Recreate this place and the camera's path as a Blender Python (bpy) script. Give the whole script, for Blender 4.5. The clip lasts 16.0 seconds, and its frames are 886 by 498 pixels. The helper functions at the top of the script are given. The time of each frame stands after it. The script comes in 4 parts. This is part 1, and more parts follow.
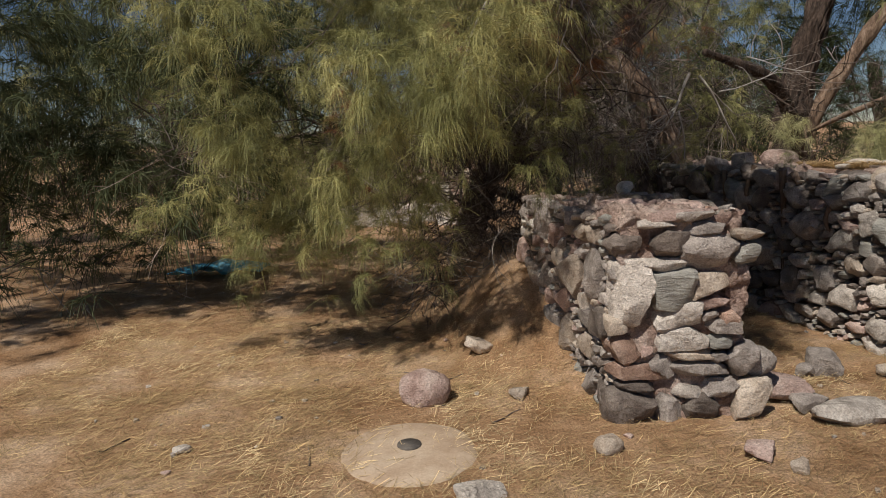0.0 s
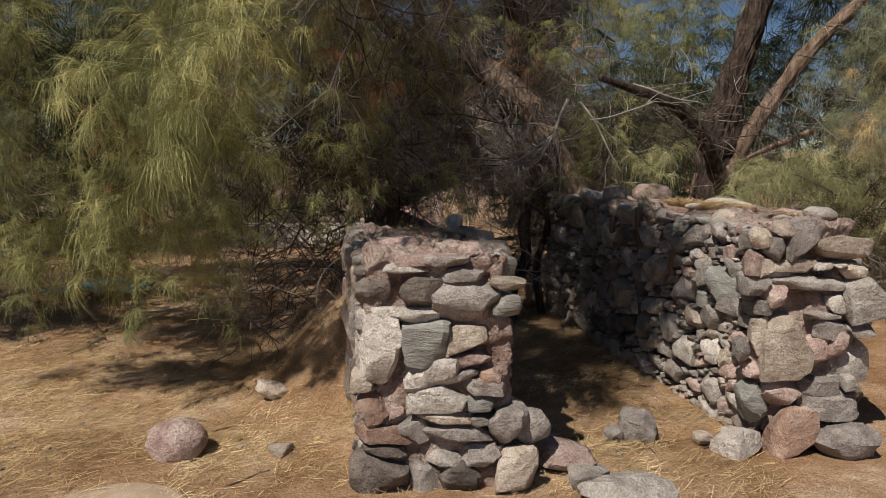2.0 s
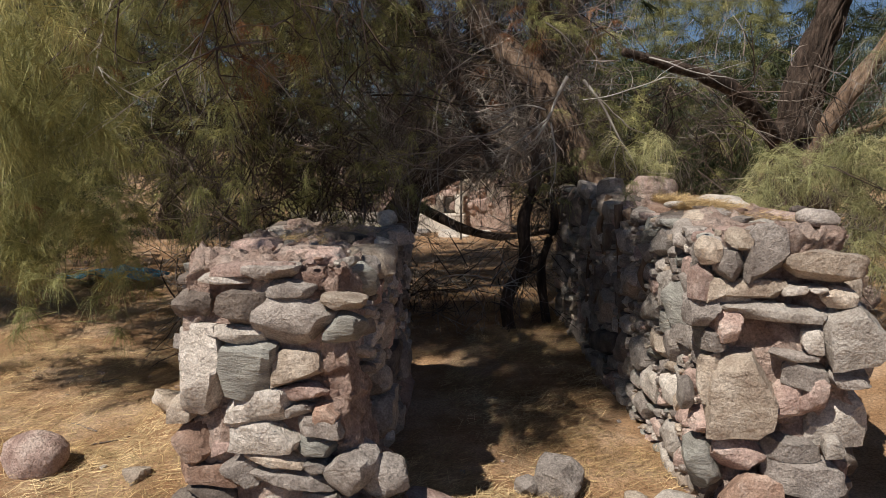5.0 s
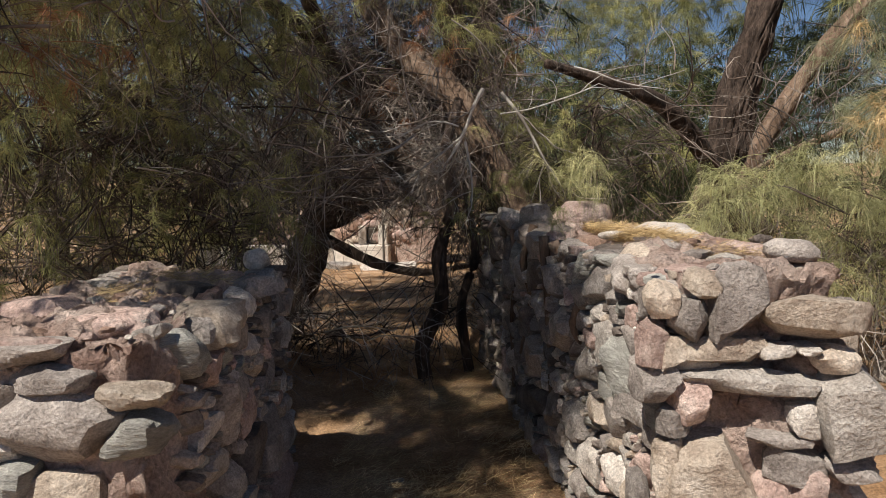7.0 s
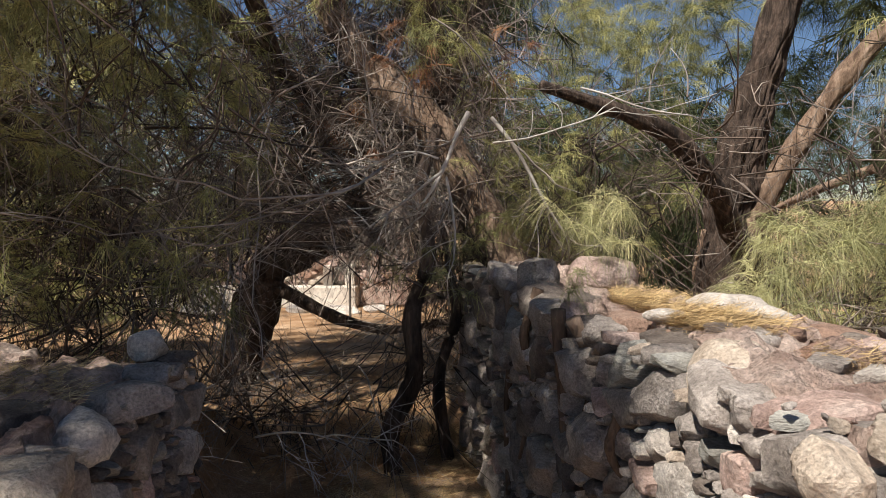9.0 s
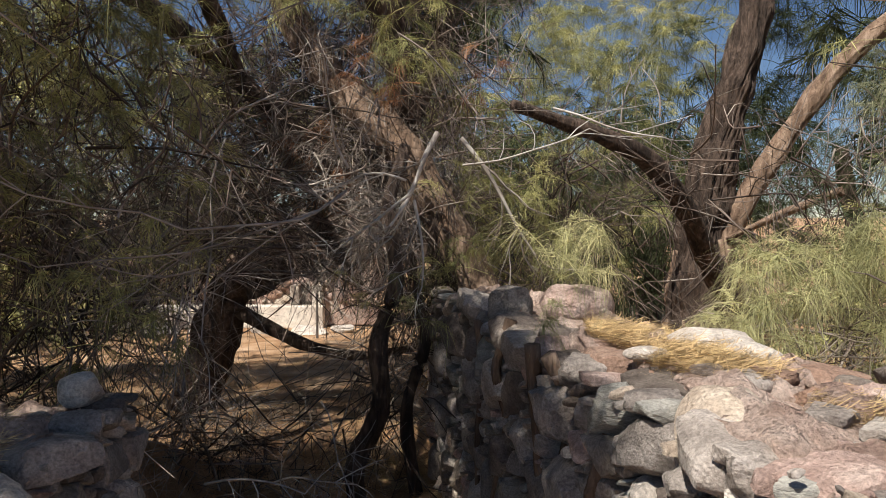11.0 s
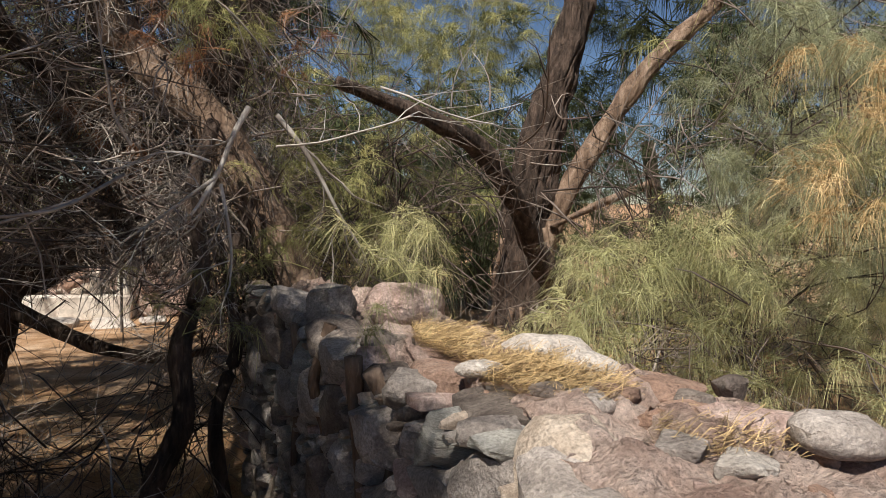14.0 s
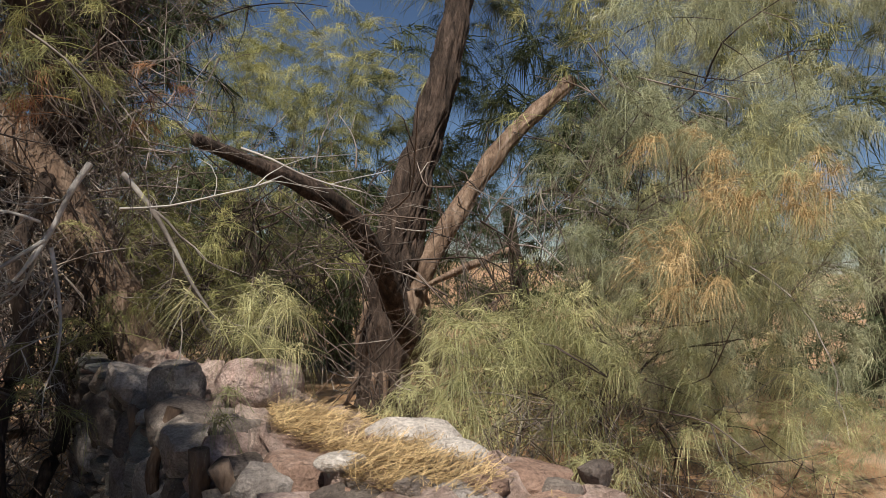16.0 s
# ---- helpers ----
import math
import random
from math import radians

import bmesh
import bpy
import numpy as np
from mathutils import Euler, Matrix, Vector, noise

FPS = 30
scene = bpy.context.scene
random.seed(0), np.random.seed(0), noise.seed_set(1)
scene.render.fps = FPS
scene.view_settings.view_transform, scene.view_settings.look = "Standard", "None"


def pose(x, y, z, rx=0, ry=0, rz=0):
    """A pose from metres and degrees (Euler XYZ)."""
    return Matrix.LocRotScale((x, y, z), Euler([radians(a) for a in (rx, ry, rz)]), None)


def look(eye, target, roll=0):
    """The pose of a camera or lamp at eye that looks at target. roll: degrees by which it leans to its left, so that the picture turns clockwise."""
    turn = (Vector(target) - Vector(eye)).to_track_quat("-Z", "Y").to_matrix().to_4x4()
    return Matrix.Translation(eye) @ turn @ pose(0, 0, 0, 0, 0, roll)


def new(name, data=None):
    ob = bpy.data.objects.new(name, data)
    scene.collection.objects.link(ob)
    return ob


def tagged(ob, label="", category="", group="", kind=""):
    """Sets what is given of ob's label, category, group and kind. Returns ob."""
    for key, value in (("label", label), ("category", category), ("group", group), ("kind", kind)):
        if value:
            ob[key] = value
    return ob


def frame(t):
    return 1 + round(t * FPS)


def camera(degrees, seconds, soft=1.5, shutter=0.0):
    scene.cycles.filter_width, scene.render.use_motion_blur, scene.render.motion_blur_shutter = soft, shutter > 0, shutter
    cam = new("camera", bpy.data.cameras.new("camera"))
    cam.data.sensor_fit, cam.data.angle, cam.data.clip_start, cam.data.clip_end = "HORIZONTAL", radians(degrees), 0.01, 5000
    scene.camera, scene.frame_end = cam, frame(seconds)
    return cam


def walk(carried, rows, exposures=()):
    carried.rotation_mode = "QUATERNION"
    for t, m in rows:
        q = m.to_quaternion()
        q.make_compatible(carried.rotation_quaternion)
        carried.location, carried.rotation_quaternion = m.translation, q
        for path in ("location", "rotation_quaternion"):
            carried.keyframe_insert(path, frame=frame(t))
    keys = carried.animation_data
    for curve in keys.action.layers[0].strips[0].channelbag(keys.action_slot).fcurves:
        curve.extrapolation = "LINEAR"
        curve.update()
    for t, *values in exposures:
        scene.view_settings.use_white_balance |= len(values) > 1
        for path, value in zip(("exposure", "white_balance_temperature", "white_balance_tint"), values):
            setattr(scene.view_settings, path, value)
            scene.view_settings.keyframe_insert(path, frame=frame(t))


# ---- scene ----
cam = camera(66.0, 16.0, soft=0.6)
METRES, EYE, TILT, LEAN, TURN = 5.5, 1.6, -9.5, 2.0, 0.0
ROWS = [
    (0.0, 0.0, 0.0, 0.0, 0.0, 0.0, -0.0),
    (0.5, 0.061, 0.0223, 0.0011, 1.41, 0.26, -0.68),
    (1.0, 0.1317, 0.0436, 0.0092, 0.29, 0.2, -0.83),
    (1.5, 0.1971, 0.0577, 0.0166, -1.06, 0.68, -1.32),
    (2.0, 0.2454, 0.0773, 0.0285, 0.58, 1.35, -1.96),
    (2.5, 0.2836, 0.1155, 0.0329, 2.35, 3.28, -2.62),
    (3.0, 0.3289, 0.1441, 0.0363, 4.44, 2.08, -1.37),
    (3.5, 0.3672, 0.1673, 0.046, 7.39, 1.68, -1.65),
    (6.0, 0.4647, 0.2626, 0.0612, 10.76, -0.85, -3.47),
    (6.5, 0.4582, 0.3076, 0.0642, 7.44, 1.49, -2.67),
    (7.0, 0.4619, 0.3642, 0.0726, 5.11, 2.53, -1.91),
    (7.5, 0.459, 0.4021, 0.0843, 6.01, 2.86, -2.52),
    (8.0, 0.4412, 0.4533, 0.0914, 6.07, 3.44, -2.99),
    (8.5, 0.4333, 0.4943, 0.1003, 4.39, 4.46, -2.56),
    (9.0, 0.4417, 0.5371, 0.1096, 2.65, 5.41, -2.14),
    (9.5, 0.4466, 0.5598, 0.1189, 0.88, 7.63, -1.73),
    (12.0, 0.4267, 0.571, 0.1242, -0.53, 6.37, -2.1),
    (12.5, 0.4147, 0.5778, 0.1298, -3.66, 6.47, -1.66),
    (13.0, 0.4195, 0.5885, 0.1287, -11.49, 5.67, -1.15),
    (13.5, 0.441, 0.6091, 0.1335, -14.52, 4.86, -0.22),
    (14.0, 0.4542, 0.6214, 0.1382, -13.9, 5.58, -0.54),
    (14.5, 0.4558, 0.6268, 0.1415, -15.1, 5.97, -1.18),
    (15.0, 0.4555, 0.633, 0.1426, -19.21, 6.32, -0.78),
    (15.5, 0.4563, 0.6356, 0.1464, -23.05, 7.38, -0.08),
    (16.0, 0.458, 0.6346, 0.151, -25.25, 10.36, 0.31),
]
walk(cam, [(t, pose(0, 0, EYE, TILT, LEAN, TURN) @ pose(METRES * x, METRES * y, METRES * z, 90 + pitch, roll, yaw)) for t, x, y, z, yaw, pitch, roll in ROWS], exposures=[(0.0, -0.2), (2.0, -0.08), (3.5, 0.10), (6.0, 0.26), (9.0, 0.74), (12.5, 0.72), (14.5, 0.46), (16.0, 0.36)])

# ---------------------------------------------------------------- light
SUN_FROM = Vector((-0.42, -0.60, 1.05)).normalized()
world = bpy.data.worlds.new("sky")
scene.world = world
world.use_nodes = True
sky = world.node_tree.nodes.new("ShaderNodeTexSky")
sky.sky_type = "NISHITA"
sky.sun_disc = False
sky.sun_elevation = radians(55)
sky.sun_rotation = radians(215)
sky.ozone_density = 3.0
sky.dust_density = 0.0
sky.altitude = 2200
world.node_tree.nodes["Background"].inputs["Strength"].default_value = 0.05
world.node_tree.links.new(sky.outputs[0], world.node_tree.nodes["Background"].inputs["Color"])
sun = new("sun", bpy.data.lights.new("sun", "SUN"))
sun.data.energy = 5.0
sun.data.angle = radians(0.5)
sun.data.color = (1.0, 0.93, 0.82)
sun.matrix_world = look(SUN_FROM * 30, (0, 0, 0))


# ---------------------------------------------------------------- materials
def material(name, tones, rough=0.85, scale=6.0, fine=60.0, bump=0.4, depth=0.02, vary=0.25, through_light=0.0, streak=None, island=0.0, spec=0.3, each=0.0):
    """A surface whose tones are mixed by coarse noise, darkened and lightened by fine grain, with relief."""
    m = bpy.data.materials.new(name)
    m.use_nodes = True
    n, k = m.node_tree.nodes, m.node_tree.links
    b = n["Principled BSDF"]
    b.inputs["Roughness"].default_value = rough
    b.inputs["Specular IOR Level"].default_value = spec
    geo = n.new("ShaderNodeNewGeometry")
    where = geo.outputs["Position"]
    if streak:
        mp = n.new("ShaderNodeMapping")
        mp.inputs["Scale"].default_value = streak
        k.new(where, mp.inputs["Vector"])
        where = mp.outputs[0]
    coarse = n.new("ShaderNodeTexNoise")
    coarse.inputs["Scale"].default_value = scale
    coarse.inputs["Detail"].default_value = 5
    coarse.inputs["Roughness"].default_value = 0.6
    info = n.new("ShaderNodeObjectInfo")
    shift = n.new("ShaderNodeVectorMath")
    shift.operation = "ADD"
    spread = n.new("ShaderNodeVectorMath")
    spread.operation = "SCALE"
    spread.inputs["Scale"].default_value = 37.0
    k.new(info.outputs["Random"], spread.inputs[0])
    k.new(where, shift.inputs[0])
    k.new(spread.outputs[0], shift.inputs[1])
    where = shift.outputs[0]
    k.new(where, coarse.inputs["Vector"])
    ramp = n.new("ShaderNodeValToRGB")
    el = ramp.color_ramp.elements
    el[0].position, el[-1].position = 0.32, 0.68
    el[0].color, el[-1].color = (*tones[0], 1), (*tones[-1], 1)
    for i, tone in enumerate(tones[1:-1], 1):
        e = el.new(0.32 + 0.36 * i / (len(tones) - 1))
        e.color = (*tone, 1)
    k.new(coarse.outputs["Fac"], ramp.inputs[0])
    grain = n.new("ShaderNodeTexNoise")
    grain.inputs["Scale"].default_value = fine
    grain.inputs["Detail"].default_value = 6
    grain.inputs["Roughness"].default_value = 0.7
    k.new(where, grain.inputs["Vector"])
    span = n.new("ShaderNodeMapRange")
    span.inputs["From Min"].default_value, span.inputs["From Max"].default_value = 0.3, 0.7
    span.inputs["To Min"].default_value, span.inputs["To Max"].default_value = 1 - vary, 1 + vary
    k.new(grain.outputs["Fac"], span.inputs["Value"])
    value = span.outputs[0]
    if island:
        isl = n.new("ShaderNodeMapRange")
        isl.inputs["To Min"].default_value, isl.inputs["To Max"].default_value = 1 - island, 1 + island
        k.new(geo.outputs["Random Per Island"], isl.inputs["Value"])
        mul = n.new("ShaderNodeMath")
        mul.operation = "MULTIPLY"
        k.new(value, mul.inputs[0])
        k.new(isl.outputs[0], mul.inputs[1])
        value = mul.outputs[0]
    if each:
        own = n.new("ShaderNodeMapRange")
        own.inputs["To Min"].default_value, own.inputs["To Max"].default_value = 1 - each, 1 + each
        k.new(info.outputs["Random"], own.inputs["Value"])
        mul = n.new("ShaderNodeMath")
        mul.operation = "MULTIPLY"
        k.new(value, mul.inputs[0])
        k.new(own.outputs[0], mul.inputs[1])
        value = mul.outputs[0]
    hsv = n.new("ShaderNodeHueSaturation")
    k.new(ramp.outputs[0], hsv.inputs["Color"])
    k.new(value, hsv.inputs["Value"])
    k.new(hsv.outputs[0], b.inputs["Base Color"])
    if bump:
        mid = n.new("ShaderNodeTexNoise")
        mid.inputs["Scale"].default_value = math.sqrt(scale * fine)
        mid.inputs["Detail"].default_value = 4
        mid.inputs["Distortion"].default_value = 0.25
        k.new(where, mid.inputs["Vector"])
        two = n.new("ShaderNodeMath")
        two.operation = "ADD"
        k.new(coarse.outputs["Fac"], two.inputs[0])
        k.new(mid.outputs["Fac"], two.inputs[1])
        both = n.new("ShaderNodeMath")
        both.operation = "MULTIPLY_ADD"
        both.inputs[1].default_value = 0.6
        k.new(grain.outputs["Fac"], both.inputs[0])
        k.new(two.outputs[0], both.inputs[2])
        bp = n.new("ShaderNodeBump")
        bp.inputs["Strength"].default_value = bump
        bp.inputs["Distance"].default_value = depth
        k.new(both.outputs[0], bp.inputs["Height"])
        k.new(bp.outputs[0], b.inputs["Normal"])
    if through_light:
        tr = n.new("ShaderNodeBsdfTranslucent")
        k.new(hsv.outputs[0], tr.inputs["Color"])
        mix = n.new("ShaderNodeMixShader")
        mix.inputs[0].default_value = through_light
        k.new(b.outputs[0], mix.inputs[1])
        k.new(tr.outputs[0], mix.inputs[2])
        k.new(mix.outputs[0], n["Material Output"].inputs["Surface"])
    return m


STONE = {
    "grey": material("grey stone", [(0.20, 0.17, 0.155), (0.32, 0.28, 0.255), (0.46, 0.41, 0.38)], scale=9, fine=110, bump=1.0, depth=0.020, vary=0.45, each=0.25),
    "dark": material("dark stone", [(0.105, 0.082, 0.07), (0.18, 0.148, 0.13), (0.28, 0.237, 0.205)], scale=9, fine=110, bump=1.0, depth=0.020, vary=0.45, each=0.25),
    "pale": material("pale stone", [(0.34, 0.30, 0.268), (0.51, 0.455, 0.41), (0.63, 0.58, 0.535)], scale=11, fine=100, bump=1.0, depth=0.022, vary=0.42, each=0.22),
    "tan": material("tan stone", [(0.31, 0.24, 0.19), (0.46, 0.38, 0.31), (0.55, 0.475, 0.405)], scale=9, fine=100, bump=1.0, depth=0.020, vary=0.42, each=0.22),
    "pink": material("pink stone", [(0.32, 0.215, 0.185), (0.46, 0.335, 0.295), (0.58, 0.46, 0.41)], scale=10, fine=100, bump=1.0, depth=0.022, vary=0.42, each=0.22),
    "rust": material("rust stone", [(0.22, 0.14, 0.105), (0.36, 0.235, 0.18), (0.45, 0.33, 0.27)], scale=9, fine=110, bump=1.0, depth=0.020, vary=0.42, each=0.22),
    "green": material("green-grey stone", [(0.22, 0.205, 0.185), (0.32, 0.31, 0.285), (0.44, 0.425, 0.39)], scale=6, fine=110, bump=1.0, depth=0.016, streak=(1, 1, 4), vary=0.42, each=0.22),
}
MORTAR = material("mud mortar", [(0.31, 0.20, 0.165), (0.50, 0.37, 0.315), (0.64, 0.515, 0.455)], rough=0.95, scale=6, fine=70, bump=1.0, depth=0.06, vary=0.42)
EARTH = material("dry earth", [(0.24, 0.13, 0.062), (0.39, 0.24, 0.135), (0.53, 0.375, 0.255)], rough=0.95, scale=2.2, fine=75, bump=1.0, depth=0.03, vary=0.5)
STRAW = material("dry needles", [(0.27, 0.175, 0.085), (0.46, 0.33, 0.17), (0.66, 0.52, 0.31)], rough=0.7, scale=2, fine=8, bump=0, island=0.55)
BARK = material("bark", [(0.03, 0.021, 0.017), (0.075, 0.052, 0.041), (0.16, 0.112, 0.088)], rough=0.9, scale=7, fine=40, bump=1.0, depth=0.05, streak=(2.2, 2.2, 0.45))
PALE_BARK = material("peeling bark", [(0.08, 0.05, 0.035), (0.20, 0.135, 0.095), (0.34, 0.25, 0.19)], rough=0.85, scale=6, fine=40, bump=0.9, depth=0.03, streak=(2, 2, 0.5))
TWIG = material("dead twig", [(0.04, 0.028, 0.022), (0.11, 0.082, 0.068), (0.42, 0.37, 0.33)], rough=0.8, scale=1.2, fine=9, bump=0, island=0.65)
WHITE_TWIG = material("bleached twig", [(0.26, 0.23, 0.21), (0.42, 0.39, 0.36), (0.55, 0.52, 0.49)], rough=0.75, scale=5, fine=30, bump=0.3, depth=0.01)
GREY_TWIG = material("grey twig", [(0.12, 0.10, 0.085), (0.24, 0.21, 0.19), (0.40, 0.37, 0.34)], rough=0.75, scale=5, fine=30, bump=0.3, depth=0.01)
LEAF = material("green tamarisk needles", [(0.125, 0.132, 0.056), (0.30, 0.298, 0.124), (0.54, 0.50, 0.23)], rough=0.65, scale=2.2, fine=7, bump=0, through_light=0.32, island=0.4, vary=0.3)
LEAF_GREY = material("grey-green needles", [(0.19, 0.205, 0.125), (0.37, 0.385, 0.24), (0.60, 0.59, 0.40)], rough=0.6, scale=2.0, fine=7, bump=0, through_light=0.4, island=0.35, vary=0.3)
LEAF_BRIGHT = material("yellow-green needles", [(0.20, 0.205, 0.11), (0.39, 0.39, 0.20), (0.62, 0.58, 0.33)], rough=0.6, scale=2.0, fine=7, bump=0, through_light=0.45, island=0.35, vary=0.3)
LEAF_DRY = material("dry orange needles", [(0.32, 0.21, 0.10), (0.50, 0.36, 0.18), (0.60, 0.47, 0.27)], rough=0.7, scale=3, fine=6, bump=0, through_light=0.25, island=0.25)
LEAF_RUST = material("rust-brown needles", [(0.14, 0.06, 0.03), (0.26, 0.12, 0.06), (0.38, 0.21, 0.11)], rough=0.7, scale=3, fine=6, bump=0, through_light=0.2, island=0.25)
# darker needles for far trees; elsewhere they put the crowns' shade into colour
LEAF_FAR_SHADE = material("far and shade-darkened foliage", [(0.03, 0.04, 0.018), (0.06, 0.075, 0.032), (0.11, 0.125, 0.06)], rough=0.7, scale=0.6, fine=3, bump=0, through_light=0.25, island=0.3)
PLASTER = material("weathered plaster", [(0.42, 0.36, 0.31), (0.60, 0.54, 0.48), (0.68, 0.64, 0.58)], scale=1.2, fine=15, bump=0.4, depth=0.02)
CONCRETE = material("sandy concrete", [(0.34, 0.245, 0.17), (0.42, 0.32, 0.235), (0.47, 0.375, 0.285)], rough=0.9, scale=5, fine=80, bump=0.3, depth=0.006, vary=0.12)
IRON = material("dark iron", [(0.05, 0.045, 0.04), (0.09, 0.08, 0.075), (0.14, 0.12, 0.10)], rough=0.7, scale=10, fine=60, bump=0.3, depth=0.004)
BLUE = material("blue plastic sheet", [(0.03, 0.16, 0.30), (0.06, 0.28, 0.46), (0.12, 0.38, 0.55)], rough=0.5, scale=5, fine=20, bump=0.4, depth=0.02)
DARK_WOOD = material("old door wood", [(0.05, 0.04, 0.035), (0.09, 0.075, 0.06), (0.14, 0.12, 0.10)], scale=4, fine=30, streak=(3, 3, 0.5))


# ---------------------------------------------------------------- building helpers
rng = np.random.default_rng(7)


def part(name, data, mat, parent=None, label="", smooth=True):
    """Links a bmesh or a mesh as one object, under a thing or a part."""
    if isinstance(data, bmesh.types.BMesh):
        me = bpy.data.meshes.new(name)
        data.to_mesh(me)
        data.free()
    else:
        me = data
    if smooth:
        me.shade_smooth()
    if mat and not me.materials:
        me.materials.append(mat)
    ob = new(name, me)
    if parent:
        ob.parent = parent
    if label:
        ob["label"] = label
    return ob


def quads_mesh(name, verts, quads):
    me = bpy.data.meshes.new(name)
    me.vertices.add(len(verts))
    me.vertices.foreach_set("co", np.ascontiguousarray(verts, dtype=np.float32).ravel())
    me.loops.add(len(quads) * 4)
    me.loops.foreach_set("vertex_index", np.ascontiguousarray(quads, dtype=np.int32).ravel())
    me.polygons.add(len(quads))
    me.polygons.foreach_set("loop_start", np.arange(0, len(quads) * 4, 4, dtype=np.int32))
    me.update(calc_edges=True)
    return me


def spline(points, per=8):
    """A smooth line through the points."""
    p = [Vector(q) for q in points]
    p = [p[0] * 2 - p[1], *p, p[-1] * 2 - p[-2]]
    out = []
    for i in range(1, len(p) - 2):
        for j in range(per):
            t = j / per
            a, b, c, d = p[i - 1], p[i], p[i + 1], p[i + 2]
            out.append(0.5 * (2 * b + (c - a) * t + (2 * a - 5 * b + 4 * c - d) * t * t + (3 * b - a - 3 * c + d) * t ** 3))
    out.append(p[-2])
    return out


def tube_data(points, r0, r1, sides=8, per=6, lump=0.0, power=1.0, fissure=0.0):
    line = spline(points, per)
    verts, quads = [], []
    ref = Vector((0.31, 0.17, 0.93))
    for i, p in enumerate(line):
        d = (line[min(i + 1, len(line) - 1)] - line[max(i - 1, 0)]).normalized()
        u = d.cross(ref)
        if u.length < 0.05:
            u = d.cross(Vector((1, 0, 0)))
        u.normalize()
        v = d.cross(u)
        f = i / (len(line) - 1)
        r = r0 + (r1 - r0) * f ** power
        for s in range(sides):
            a = 2 * math.pi * s / sides
            w = u * math.cos(a) + v * math.sin(a)
            k = 1.0
            if lump:
                k += lump * noise.noise((p + w * r) * 4.0) + 0.55 * lump * noise.noise(p * 1.6 + w * 3.6) + 0.3 * lump * noise.noise(p * 5 + w * 8)
            if fissure:
                g = abs(noise.noise((math.cos(a) * 5.5, math.sin(a) * 5.5, p.z * 1.5 + p.x * 0.7))) + 0.4 * abs(noise.noise((math.cos(a) * 11, math.sin(a) * 11, p.z * 5 + 3)))
                k += fissure * (min(g, 0.34) / 0.34 - 0.7)
            verts.append(p + w * r * k)
        if i:
            for s in range(sides):
                a0, b0 = (i - 1) * sides + s, (i - 1) * sides + (s + 1) % sides
                quads.append((a0, b0, b0 + sides, a0 + sides))
    return np.array([tuple(v) for v in verts]), np.array(quads)


def limb(name, points, r0, r1, mat, parent, sides=26, lump=0.30, per=10, label="", power=1.0, fissure=0.0):
    v, q = tube_data(points, r0, r1, sides, per, lump, power, fissure)
    me = quads_mesh(name, v, q)
    bm = bmesh.new()
    bm.from_mesh(me)
    bm.verts.ensure_lookup_table()
    n = len(bm.verts)
    bm.faces.new(bm.verts[n - sides:])
    bm.faces.new(list(reversed(bm.verts[:sides])))
    return part(name, bm, mat, parent, label)


def merge(datas):
    verts, quads, n = [], [], 0
    for v, q in datas:
        verts.append(v)
        quads.append(q + n)
        n += len(v)
    return np.concatenate(verts), np.concatenate(quads)


def strand(start, way, length, droop, width, steps=3):
    """A thin drooping ribbon of needles."""
    s = np.linspace(0, 1, steps + 1)
    line = start + np.outer(s, way * length) + np.outer(s ** 2, np.array([0, 0, -droop * length]))
    side = np.cross(way, rng.normal(size=3))
    side /= np.linalg.norm(side) + 1e-6
    w = width * (1 - 0.75 * s)[:, None] * side
    v = np.empty((2 * (steps + 1), 3))
    v[0::2], v[1::2] = line - w / 2, line + w / 2
    q = np.array([(2 * i, 2 * i + 1, 2 * i + 3, 2 * i + 2) for i in range(steps)])
    return v, q


def needle_spray(count=52, width=0.0030, steps=2, size=1.0):
    """One tassel: fine strands that spring from a twig's end, arch over and hang like a mop."""
    out = []
    for _ in range(count):
        f = rng.random() ** 0.7
        start = (np.array([0.12 * f, 0, 0.05 * f - 0.05 * f * f]) + rng.normal(0, 0.007, 3)) * size
        way = np.array([rng.normal(0.55, 0.45), rng.normal(0, 0.55), rng.normal(0.45, 0.25)])
        way /= np.linalg.norm(way)
        out.append(strand(start, way, rng.uniform(0.06, 0.15) * size, rng.uniform(0.9, 1.7), width, steps))
    out.append(tube_data([(-0.14 * size, 0, -0.06), (-0.06 * size, 0, -0.01), (0.05 * size, 0, 0.03), (0.13 * size, 0, 0.01)], 0.002, 0.001, 3, 1))
    return merge(out)


def mop(count=58, width=0.0027):
    """A large hanging tassel: long strands that arch out from a twig's end and fall."""
    out = []
    for _ in range(count):
        f = rng.random()
        start = np.array([0.10 * f, 0, 0.03 * f]) + rng.normal(0, 0.010, 3)
        way = np.array([rng.normal(0.45, 0.5), rng.normal(0, 0.6), rng.normal(0.55, 0.3)])
        way /= np.linalg.norm(way)
        out.append(strand(start, way, rng.uniform(0.07, 0.17), rng.uniform(1.0, 1.9), width, 3))
    out.append(tube_data([(-0.14, 0, -0.07), (-0.06, 0, -0.01), (0.03, 0, 0.02), (0.10, 0, 0.02)], 0.0018, 0.001, 3, 1))
    return merge(out)


